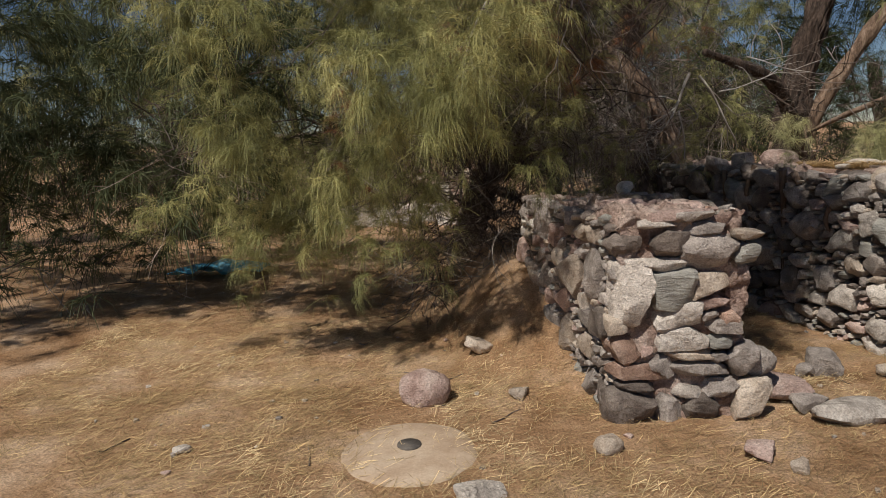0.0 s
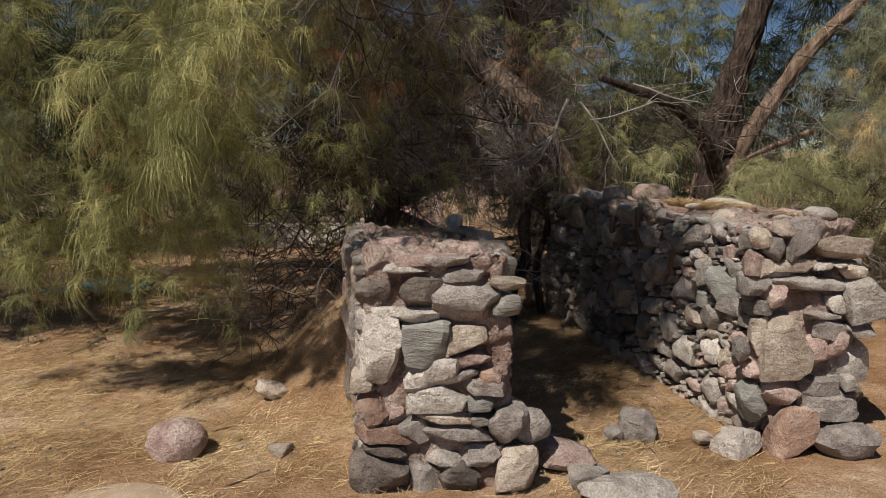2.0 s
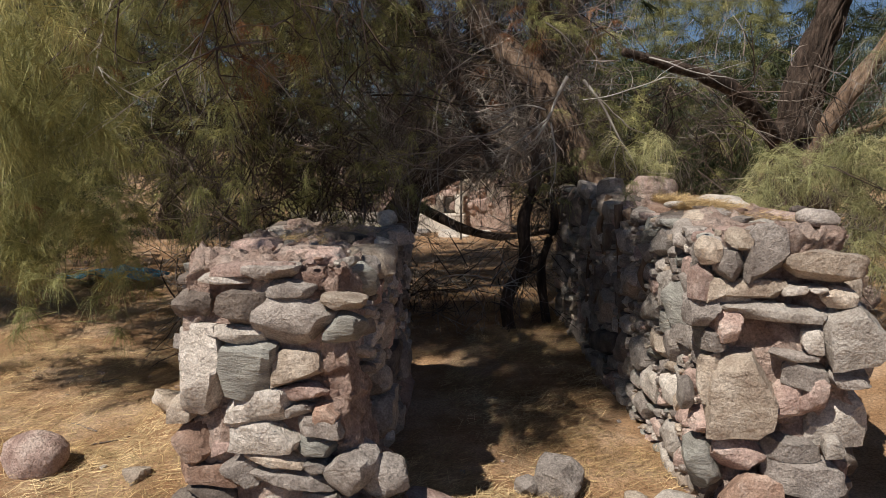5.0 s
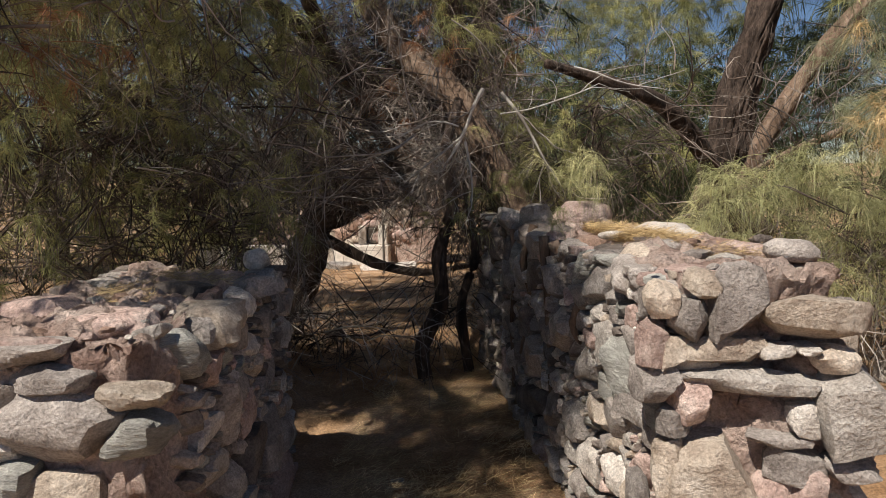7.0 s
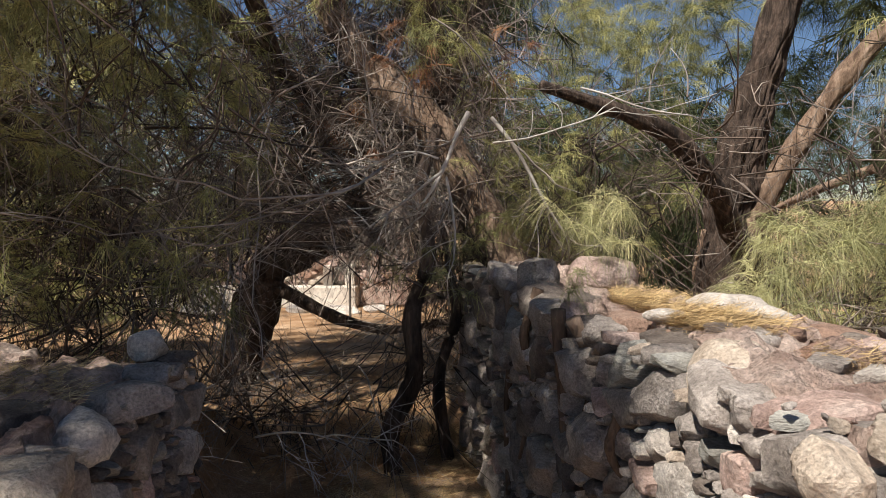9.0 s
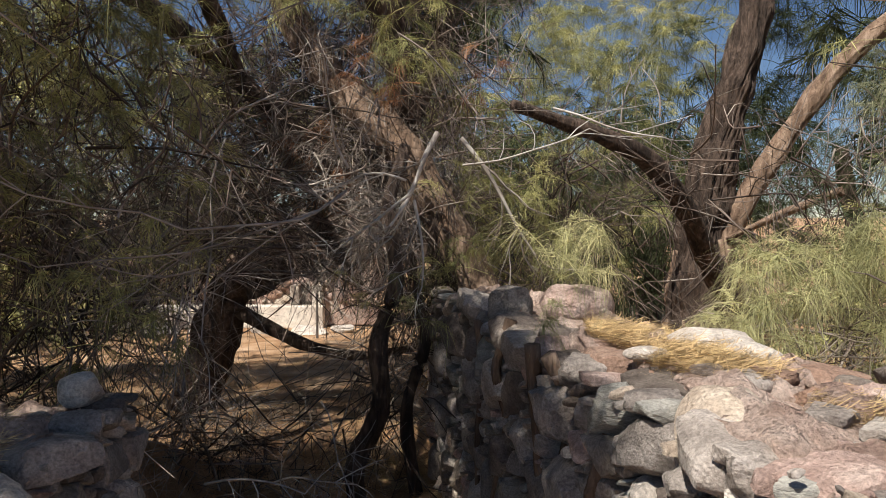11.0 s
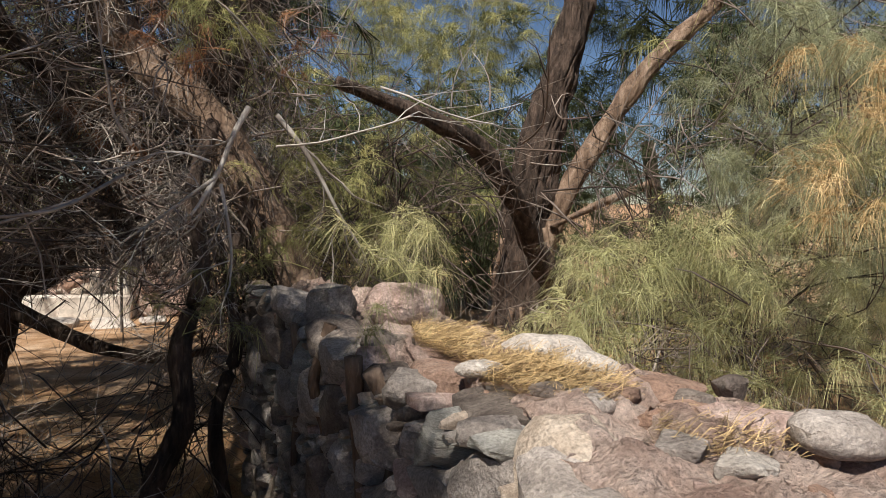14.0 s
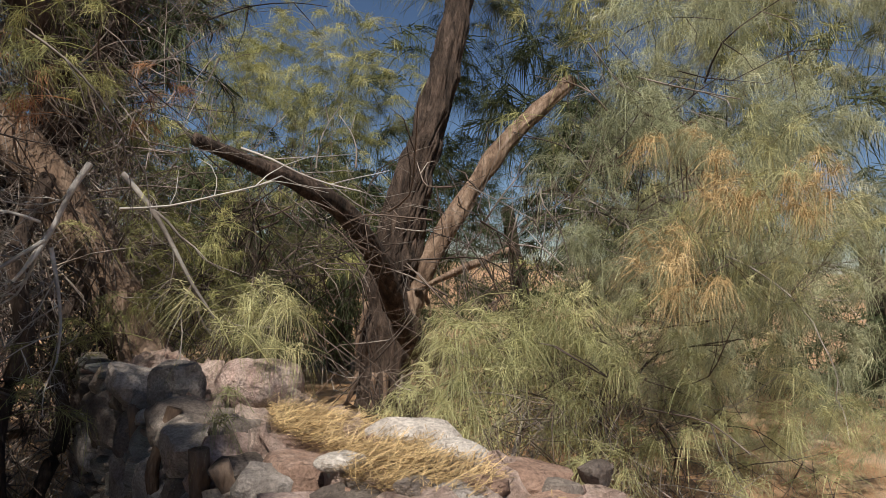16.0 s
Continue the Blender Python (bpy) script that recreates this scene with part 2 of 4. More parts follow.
def twig_spray(count=7):
    """A leafless tangle: a few crooked twigs, thick and thin, with side twigs."""
    out = []
    for _ in range(count):
        start = rng.normal(0, 0.12, 3)
        way = rng.normal(0, 1, 3) + np.array([0.4, 0, -0.3])
        way /= np.linalg.norm(way)
        size = rng.uniform(0.25, 0.8)
        pts = [start]
        for _ in range(3):
            way = way + rng.normal(0, 0.30, 3) + np.array([0, 0, -0.08])
            way /= np.linalg.norm(way)
            pts.append(pts[-1] + way * size / 3)
        r = 0.0018 + 0.006 * rng.random() ** 3
        out.append(tube_data([tuple(p) for p in pts], r, r * 0.4, 3, 1 if r < 0.003 else 2))
        for k in (1, 2):
            side = way + rng.normal(0, 0.7, 3)
            side /= np.linalg.norm(side)
            out.append(tube_data([tuple(pts[k]), tuple(pts[k] + side * size * 0.2), tuple(pts[k] + side * size * 0.35 + rng.normal(0, 0.03, 3))], r * 0.6, r * 0.25, 3, 1))
    return merge(out)


def branching(start, way, length, r, depth, out, spread=0.55):
    """A bare forking branch: adds the tubes of one limb and of what it bears."""
    pts, w = [np.array(start, float)], np.array(way, float)
    w /= np.linalg.norm(w)
    for _ in range(4):
        w = w + rng.normal(0, 0.16, 3)
        w /= np.linalg.norm(w)
        pts.append(pts[-1] + w * length / 4)
    out.append(tube_data([tuple(p) for p in pts], r, r * 0.45, 6 if r > 0.006 else 3, 2 if r > 0.004 else 1))
    if depth:
        for i in (1, 2, 3, 3, 4):
            side = w + rng.normal(0, spread, 3)
            branching(pts[i], side, length * rng.uniform(0.4, 0.65), r * rng.uniform(0.35, 0.55), depth - 1, out, spread)
    return out


NEEDLES = [needle_spray() for _ in range(9)]
MOPS = [mop() for _ in range(8)]
NEEDLES_COARSE = [needle_spray(32, 0.0080, 2, 1.5) for _ in range(6)]
TWIGS = [twig_spray() for _ in range(8)]


def placed(templates, places, size=(0.8, 1.3), tip=0.25):
    """Many sprays, each a place with or without a heading and a dip, as one mesh's data."""
    datas = []
    for p in places:
        v, q = templates[rng.integers(len(templates))]
        a = p[3] if len(p) > 3 else rng.uniform(0, 2 * math.pi)
        b = (p[4] if len(p) > 3 else 0.0) + rng.normal(0, tip)
        k = rng.uniform(*size)
        ca, sa, cb, sb = math.cos(a), math.sin(a), math.cos(b), math.sin(b)
        turn = np.array([[ca, -sa, 0], [sa, ca, 0], [0, 0, 1]]) @ np.array([[cb, 0, sb], [0, 1, 0], [-sb, 0, cb]])
        datas.append((v @ turn.T * k + np.array(p[:3]), q))
    return merge(datas)


def cloud(cx, cy, cz, rx, ry, rz, count, shell=0.0, clump=0.22, per=6):
    """Places in a rounded mass, gathered in small clumps, so that gaps stay between them."""
    places = []
    while len(places) < count:
        d = rng.normal(size=3)
        d /= np.linalg.norm(d)
        r = (shell + (1 - shell) * rng.random()) ** (1 / 2.2)
        c = np.array([cx, cy, cz]) + d * r * np.array([rx, ry, rz])
        for _ in range(per):
            places.append(c + rng.normal(0, clump, 3) * np.array([1, 1, 0.9]))
    return [p for p in places[:count] if p[2] > 0.25]


def plumes(cx, cy, cz, rx, ry, rz, count, shell=0.4, per=9, reach=0.55, face=None, low=0.35, gaps=0.0):
    """Hanging plumes over a rounded mass: each a drooping line of sprays that starts out and then falls."""
    places = []
    for _ in range(count):
        d = rng.normal(size=3)
        d /= np.linalg.norm(d)
        r = (shell + (1 - shell) * rng.random()) ** (1 / 2.2)
        c = np.array([cx, cy, cz]) + d * r * np.array([rx, ry, rz])
        if gaps and noise.noise(Vector(c) * 2.1) + 0.5 * noise.noise(Vector(c) * 5.0) < -0.10 + gaps * 0.1:
            continue
        a = (math.atan2(d[1] * rx, d[0] * ry) if face is None else face) + rng.normal(0, 0.7)
        size = reach * rng.uniform(0.5, 1.3)
        for i in range(per):
            f = i / per
            p = c + np.array([math.cos(a), math.sin(a), 0]) * size * (f - 0.35 * f * f) + np.array([0, 0, 0.1 * f - 0.95 * f * f]) * size + rng.normal(0, 0.06, 3)
            if p[2] > low:
                places.append((*p, a + rng.normal(0, 1.1), rng.normal(0.0, 0.3) + 0.35 * f))
    return places


def clear_way(places, margin=0.0):
    """Keeps open the low passage under the arching trunk, through which the ruin shows."""
    keep = []
    for p in places:
        x, y, z = p[0], p[1], p[2]
        d = y - 6.0
        inside = 4.6 < y < 14.5 and 1.58 - 0.285 * d - margin < x < 2.02 - 0.135 * d + margin and 1.10 - 0.165 * d - margin < z < 1.36 - 0.095 * d + 0.5 * margin
        if not inside:
            keep.append(p)
    return keep


# ---------------------------------------------------------------- ground
def height(x, y):
    """The lie of the ground: nearly level, with an earth bank along the first wall."""
    h = 0.018 * noise.noise((x * 1.1, y * 1.1, 0)) + 0.010 * noise.noise((x * 3.7, y * 3.7, 4)) + 0.005 * noise.noise((x * 11, y * 11, 9))
    wx = 0.86 - 0.17 * (y - 3.5)
    if 3.6 < y < 8:
        rise = max(0.0, min(1.0, (y - 3.9) / 1.2)) * max(0.0, min(1.0, (8 - y) / 1.5))
        across = max(0.0, 1 - max(0.0, wx - x) / 0.75) if x < wx + 0.5 else max(0.0, 1 - (x - wx - 0.5) / 0.25)
        h += 0.58 * rise * across ** 1.4
    if y > 9:
        h -= 0.055 * (min(y, 16) - 9)
    if x > 3.6 and 4.2 < y < 12:
        h += 0.25 * min(1, (x - 3.6) / 1.2) * min(1, (y - 4.2) / 1.0)
    return h


def spaced(lo, hi, step, far):
    inner = list(np.arange(lo, hi + step / 2, step))
    grow, d, a, b = step, step, [], []
    while d < far:
        grow *= 1.35
        d += grow
        a.append(lo - d)
        b.append(hi + d)
    return a[::-1] + inner + b


def ground_sheet():
    xs, ys = spaced(-3.6, 5.2, 0.055, 900), spaced(1.8, 8.4, 0.055, 900)
    verts = np.array([(x, y, height(x, y)) for y in ys for x in xs])
    nx = len(xs)
    quads = np.array([(j * nx + i, j * nx + i + 1, (j + 1) * nx + i + 1, (j + 1) * nx + i) for j in range(len(ys) - 1) for i in range(nx - 1)])
    return quads_mesh("ground", verts, quads)


ground = tagged(part("ground", ground_sheet(), EARTH), "dry sandy brown earth with needle litter", "ground", kind="structure")


def litter(name, areas, label):
    """Fallen needles lying flat on the ground."""
    datas = []
    for x0, x1, y0, y1, count, lift in areas:
        for _ in range(count):
            x, y = rng.uniform(x0, x1), rng.uniform(y0, y1)
            if noise.noise((x * 1.6, y * 1.6, 3)) + rng.normal(0, 0.25) < -0.12:
                continue
            a, size = rng.uniform(0, math.pi), rng.uniform(0.03, 0.12)
            z = height(x, y) + 0.004 + lift * rng.random()
            d = np.array([math.cos(a), math.sin(a), rng.normal(0, 0.12)]) * size
            s = np.array([-math.sin(a), math.cos(a), 0.3]) * rng.uniform(0.0006, 0.0014)
            p = np.array([x, y, z])
            datas.append((np.array([p - s, p + s, p + d + s, p + d - s]), np.array([(0, 1, 2, 3)])))
    return tagged(part(name, quads_mesh(name, *merge(datas)), STRAW, smooth=False), label, "needles", kind="stuff")


litter("needle_litter", [(-2.8, 3.0, 2.2, 4.2, 34000, 0.014), (-3.0, 1.0, 4.0, 6.0, 22000, 0.025), (1.6, 3.0, 4.0, 8.0, 24000, 0.025), (-4, 2.5, 6, 10, 12000, 0.02)],
       "straw-coloured fallen needles scattered over the earth")


# ---------------------------------------------------------------- stones and walls
def stone_mesh(i, worn=False):
    """A field stone in a unit box: blocky, with broken flats, chipped edges and dents."""
    bm = bmesh.new()
    bmesh.ops.create_cube(bm, size=1.0)
    bmesh.ops.subdivide_edges(bm, edges=bm.edges[:], cuts=5, use_grid_fill=True)
    r = random.Random(100 + i)
    e = r.uniform(2.3, 3.0) if worn else r.uniform(6.0, 18.0)
    off = Vector((r.uniform(0, 50), r.uniform(0, 50), r.uniform(0, 50)))
    flats = [(Vector((r.gauss(0, 1), r.gauss(0, 0.8), r.gauss(0, 1))).normalized(), r.uniform(0.40, 0.58)) for _ in range(3 if worn else 11)]
    for v in bm.verts:
        c = v.co * 2
        k = (abs(c.x) ** e + abs(c.y) ** e + abs(c.z) ** e) ** (1 / e)
        p = c / k * 0.52
        p += 0.06 * noise.noise_vector(p * 2.2 + off)
        for n, d in flats:
            over = p.dot(n) - d
            if over > 0:
                p -= n * over
        p += 0.035 * noise.noise_vector(p * 6 + off) + 0.016 * noise.noise_vector(p * 15 + off)
        v.co = p
    me = bpy.data.meshes.new("stone")
    bm.to_mesh(me)
    bm.free()
    me.shade_smooth()
    me.set_sharp_from_angle(angle=radians(27))
    return me


STONE_SHAPES = [stone_mesh(i) for i in range(26)]
WORN_SHAPES = [stone_mesh(60 + i, True) for i in range(5)]
for me in STONE_SHAPES + WORN_SHAPES:
    me.materials.append(STONE["grey"])
shape_pick = random.Random(5)


def set_stone(parent, x, y, z, w, h, tone, turn, tilt, depth=0.0, name="stone"):
    """One stone bedded in a face: its middle, width, height, tone, the face's turn and its own tilt."""
    ob = new(name, shape_pick.choice(STONE_SHAPES))
    d = depth or min(0.28, max(0.13, 0.9 * min(w, h) + 0.06))
    ob.material_slots[0].link = "OBJECT"
    ob.material_slots[0].material = STONE[tone]
    inward = Matrix.Rotation(radians(turn), 4, "Z") @ Vector((0, 1, 0))
    ob.matrix_world = pose(x + inward.x * d * 0.26, y + inward.y * d * 0.26, z, 0, -tilt, turn) @ Matrix.Diagonal((w * 1.06, d, h * 1.08, 1))
    if parent:
        m = ob.matrix_world.copy()
        ob.parent = parent
        ob.matrix_world = m
    return ob


def along(line, f):
    """The place at the share f of a plan line."""
    p = [Vector(q) for q in line]
    lens = [(b - a).length for a, b in zip(p, p[1:])]
    d = f * sum(lens)
    for a, b, l in zip(p, p[1:], lens):
        if d <= l:
            return a.lerp(b, d / l)
        d -= l
    return p[-1]


def wall_core(name, left, right, top, lump=0.07, cuts=(26, 9, 16)):
    """The mud-mortar body of a rubble wall between two plan lines, with an uneven top."""
    bm = bmesh.new()
    nu, nv, nw = cuts
    grid = {}

    def vert(i, j, k):
        if (i, j, k) not in grid:
            u, v, w = i / nu, j / nv, k / nw
            q = along(left, u).lerp(along(right, u), 0.5 + (v - 0.5) * (0.90 - 0.06 * w))
            z = -0.12 + w * (top(u, v) + 0.12)
            p = Vector((q.x, q.y, z))
            p += lump * Vector((noise.noise(p * 4), noise.noise(p * 4 + Vector((9, 0, 0))), 0.8 * noise.noise(p * 5 + Vector((0, 7, 0)))))
            p += 0.5 * lump * noise.noise_vector(p * 12) + 0.34 * lump * noise.noise_vector(p * 31)
            grid[i, j, k] = bm.verts.new(p)
        return grid[i, j, k]

    def sheet(f, na, nb):
        for a in range(na):
            for b in range(nb):
                bm.faces.new((vert(*f(a, b)), vert(*f(a + 1, b)), vert(*f(a + 1, b + 1)), vert(*f(a, b + 1))))

    sheet(lambda a, b: (a, 0, b), nu, nw)
    sheet(lambda a, b: (a, nv, b), nu, nw)
    sheet(lambda a, b: (0, a, b), nv, nw)
    sheet(lambda a, b: (nu, a, b), nv, nw)
    sheet(lambda a, b: (a, b, nw), nu, nv)
    bmesh.ops.recalc_face_normals(bm, faces=bm.faces[:])
    return part(name, bm, MORTAR)


def rubble(parent, a, b, z0, top, seed, tones, size=(0.10, 0.24), name="stone"):
    """Uncoursed field stones along a face from a to b, large ones first and small ones in the gaps; the face looks to the right of that way."""
    r = random.Random(seed)
    a, b = Vector(a), Vector(b)
    length = (b - a).length
    turn = math.degrees(math.atan2(b.y - a.y, b.x - a.x))
    lo, hi = size
    done = []
    for w0, w1, tries in ((hi, hi * 1.5, 14), (hi * 0.75, hi * 1.1, 60), (lo, hi * 0.75, 220), (lo * 0.65, lo, 420), (lo * 0.4, lo * 0.65, 420)):
        for _ in range(int(tries * length * (top - z0) / (hi * hi * 20))):
            w = r.uniform(w0, w1)
            h = w * r.uniform(0.5, 1.05)
            s, z = r.uniform(0, length), r.uniform(z0, top)
            if z + h / 2 > top + 0.03:
                continue
            if all((abs(s - q[0]) / (w + q[2])) ** 2.6 + (abs(z - q[1]) / (h + q[3])) ** 2.6 > 0.155 for q in done):
                done.append((s, z, w, h))
    for s, z, w, h in done:
        m = a.lerp(b, s / length)
        set_stone(parent, m.x, m.y, z, w, h, r.choice(tones), turn + r.gauss(0, 9), r.gauss(0, 14), name=name)


def bed(parent, x, y, z, w, d, h, tone, turn=0, tilt=0, label="", name="stone", worn=False):
    """One loose stone lying flat, broken or worn round."""
    ob = new(name, shape_pick.choice(WORN_SHAPES if worn else STONE_SHAPES))
    ob.material_slots[0].link = "OBJECT"
    ob.material_slots[0].material = STONE[tone]
    ob.matrix_world = pose(x, y, z, tilt * 0.6, tilt, turn) @ Matrix.Diagonal((w, d, h, 1))
    if parent:
        m = ob.matrix_world.copy()
        ob.parent = parent
        ob.matrix_world = m
    if label:
        tagged(ob, label, "stone")
    return ob


MIXED = ["grey", "grey", "dark", "pale", "tan", "pink", "grey", "green"]
pier = wall_core("wall_1", [(0.90, 3.635, 0), (0.62, 5.3, 0)], [(1.67, 3.64, 0), (1.40, 5.3, 0)],
                 lambda u, v: 1.15 - 0.07 * u + 0.05 * noise.noise((u * 6, v * 4, 0)) + 0.035 * noise.noise((u * 22, v * 12, 5)), cuts=(80, 44, 56))
tagged(pier, "ruined rubble stone wall end with crumbling mud mortar", "stone wall", kind="structure")
wall = wall_core("wall_2", [(3.01, 4.15, 0), (3.01, 4.6, 0), (2.85, 5.6, 0), (2.41, 7.5, 0)], [(3.60, 4.125, 0), (3.66, 4.7, 0), (3.28, 5.6, 0), (2.82, 7.5, 0)],
                 lambda u, v: 1.24 - 0.05 * u + 0.05 * noise.noise((u * 9, v * 4, 2)) + 0.03 * noise.noise((u * 34, v * 9, 5)), cuts=(120, 32, 50))
tagged(wall, "ruined rubble stone wall with straw-covered broken top", "stone wall", kind="structure")
# the pier's front
set_stone(pier, 1.25, 3.60, 1.13, 0.31, 0.06, "pink", 0, 0)
set_stone(pier, 1.13, 3.60, 1.09, 0.19, 0.05, "pale", 0, 2)
set_stone(pier, 1.32, 3.60, 1.13, 0.20, 0.06, "grey", 0, 4)
set_stone(pier, 1.38, 3.60, 1.06, 0.22, 0.07, "grey", 0, 4)
set_stone(pier, 1.20, 3.60, 0.97, 0.19, 0.15, "dark", 0, -4)
set_stone(pier, 1.41, 3.60, 0.94, 0.30, 0.19, "grey", 0, 0)
set_stone(pier, 1.61, 3.60, 1.02, 0.15, 0.06, "tan", 0, -3)
set_stone(pier, 1.61, 3.60, 0.92, 0.14, 0.10, "green", 0, 0)
set_stone(pier, 1.15, 3.60, 0.87, 0.25, 0.07, "pale", 0, 0)
set_stone(pier, 1.00, 3.60, 0.72, 0.22, 0.33, "pale", 0, 2)
set_stone(pier, 1.21, 3.60, 0.74, 0.21, 0.22, "green", 0, -8)
set_stone(pier, 1.40, 3.60, 0.75, 0.20, 0.13, "tan", 0, 4)
set_stone(pier, 1.43, 3.60, 0.65, 0.18, 0.06, "pink", 0, 3)
set_stone(pier, 1.26, 3.60, 0.59, 0.28, 0.14, "pale", 0, 6)
set_stone(pier, 1.42, 3.60, 0.58, 0.10, 0.05, "grey", 0, 0)
set_stone(pier, 1.27, 3.60, 0.46, 0.26, 0.13, "pale", 0, -2)
set_stone(pier, 1.49, 3.60, 0.52, 0.18, 0.07, "grey", 0, -4)
set_stone(pier, 1.47, 3.60, 0.43, 0.16, 0.08, "green", 0, 2)
set_stone(pier, 1.31, 3.60, 0.36, 0.24, 0.07, "tan", 0, -4)
set_stone(pier, 1.48, 3.60, 0.34, 0.10, 0.05, "grey", 0, 0)
set_stone(pier, 1.37, 3.60, 0.28, 0.31, 0.08, "grey", 0, -4)
set_stone(pier, 0.95, 3.60, 0.40, 0.16, 0.16, "rust", 0, 10)
set_stone(pier, 1.00, 3.60, 0.28, 0.26, 0.08, "rust", 0, 0)
set_stone(pier, 1.16, 3.60, 0.30, 0.12, 0.13, "grey", 0, 20)
set_stone(pier, 1.62, 3.60, 0.33, 0.18, 0.15, "grey", 0, 25)
set_stone(pier, 1.49, 3.60, 0.17, 0.18, 0.10, "grey", 0, 0)
set_stone(pier, 0.99, 3.60, 0.05, 0.27, 0.25, "dark", 0, 0)
set_stone(pier, 1.21, 3.60, 0.05, 0.14, 0.19, "grey", 0, 0)
set_stone(pier, 1.36, 3.60, 0.05, 0.21, 0.16, "dark", 0, -6)
set_stone(pier, 1.31, 3.60, 0.14, 0.16, 0.08, "pale", 0, -8)
set_stone(pier, 1.53, 3.60, 0.57, 0.09, 0.07, "rust", 0, 0)
set_stone(pier, 1.07, 3.60, 0.39, 0.07, 0.06, "pink", 0, 0)
set_stone(pier, 1.02, 3.60, 0.19, 0.20, 0.07, "dark", 0, -4)
set_stone(pier, 0.91, 3.60, 0.54, 0.10, 0.09, "tan", 0, 0)
# the broken end of the right-hand wall
set_stone(wall, 3.21, 4.09, 1.17, 0.16, 0.21, "grey", -4, 4)
set_stone(wall, 3.43, 4.07, 1.12, 0.27, 0.12, "tan", -4, -5)
set_stone(wall, 3.08, 4.09, 1.11, 0.12, 0.12, "grey", -4, 0)
set_stone(wall, 3.00, 4.10, 1.17, 0.09, 0.11, "tan", -4, 0)
set_stone(wall, 3.19, 4.09, 1.02, 0.21, 0.08, "tan", -4, -4)
set_stone(wall, 3.34, 4.08, 1.02, 0.10, 0.04, "pale", -4, 0)
set_stone(wall, 3.41, 4.07, 1.03, 0.06, 0.02, "pale", -4, 0)
set_stone(wall, 3.49, 4.07, 1.00, 0.11, 0.08, "tan", -4, 0)
set_stone(wall, 3.25, 4.08, 0.93, 0.34, 0.07, "pale", -4, -3)
set_stone(wall, 2.99, 4.10, 0.92, 0.14, 0.11, "grey", -4, 4)
set_stone(wall, 3.09, 4.09, 0.87, 0.12, 0.13, "pink", -4, 20)
set_stone(wall, 2.98, 4.10, 1.04, 0.10, 0.12, "pink", -4, 0)
set_stone(wall, 3.04, 4.10, 1.01, 0.09, 0.09, "tan", -4, 0)
set_stone(wall, 3.04, 4.10, 0.80, 0.09, 0.08, "grey", -4, 0)
set_stone(wall, 3.16, 4.09, 0.57, 0.25, 0.34, "tan", -4, 0)
set_stone(wall, 3.56, 4.06, 0.85, 0.20, 0.23, "pale", -4, 10)
set_stone(wall, 3.41, 4.07, 0.82, 0.08, 0.09, "pale", -4, 0)
set_stone(wall, 3.34, 4.08, 0.75, 0.17, 0.04, "grey", -4, -4)
set_stone(wall, 3.40, 4.07, 0.68, 0.17, 0.10, "grey", -4, -8)
set_stone(wall, 3.54, 4.06, 0.67, 0.16, 0.07, "grey", -4, 0)
set_stone(wall, 3.34, 4.08, 0.55, 0.11, 0.15, "pink", -4, 0)
set_stone(wall, 3.43, 4.07, 0.60, 0.11, 0.13, "pink", -4, 0)
set_stone(wall, 3.36, 4.08, 0.36, 0.21, 0.09, "grey", -4, 0)
set_stone(wall, 3.52, 4.07, 0.38, 0.07, 0.08, "pale", -4, 0)
set_stone(wall, 3.16, 4.09, 0.31, 0.20, 0.14, "pink", -4, -12)
set_stone(wall, 3.42, 4.07, 0.25, 0.29, 0.14, "grey", -4, 0)
set_stone(wall, 3.02, 4.10, 0.25, 0.12, 0.21, "green", -4, 15)
set_stone(wall, 3.03, 4.10, 0.63, 0.09, 0.20, "tan", -4, 0)
set_stone(wall, 3.02, 4.10, 0.44, 0.11, 0.08, "pink", -4, 0)
set_stone(wall, 3.12, 4.09, 1.22, 0.11, 0.08, "tan", -4, 0)
set_stone(wall, 2.94, 4.10, 0.55, 0.06, 0.12, "grey", -4, 0)

rubble(pier, (0.61, 5.3), (0.91, 3.66), 0.0, 1.1, 11, MIXED, (0.08, 0.18))
rubble(pier, (1.58, 4.15), (1.42, 5.3), 0.05, 0.60, 12, MIXED, (0.12, 0.26))
rubble(pier, (1.62, 3.85), (1.42, 5.3), 0.62, 1.1, 15, MIXED, (0.07, 0.15))
rubble(wall, (2.34, 7.5), (3.00, 4.42), 0.0, 1.2, 13, MIXED, (0.08, 0.19))
rubble(wall, (2.99, 4.46), (3.06, 4.16), 0.0, 1.2, 16, MIXED, (0.09, 0.15))
rubble(wall, (3.60, 4.2), (3.68, 4.9), 0.05, 1.15, 14, MIXED, (0.12, 0.26))
# stones on the broken tops
bed(wall, 3.00, 6.15, 1.27, 0.30, 0.26, 0.20, "pink", 20, 5, worn=True)
bed(wall, 2.72, 6.25, 1.25, 0.18, 0.18, 0.18, "grey", 60, -8)
bed(wall, 2.58, 6.45, 1.22, 0.20, 0.18, 0.14, "grey", 10, 12)
bed(wall, 3.28, 5.36, 1.25, 0.26, 0.16, 0.10, "pale", -12, 3, worn=True)
bed(wall, 3.32, 5.16, 1.24, 0.17, 0.13, 0.10, "pale", -30, 4, worn=True)
bed(wall, 3.02, 5.18, 1.26, 0.13, 0.08, 0.04, "pale", 12, 0, worn=True)
bed(wall, 3.56, 4.90, 1.26, 0.08, 0.06, 0.06, "dark", 5, 8)
bed(wall, 3.54, 4.55, 1.265, 0.17, 0.13, 0.075, "grey", -10, 4, worn=True)
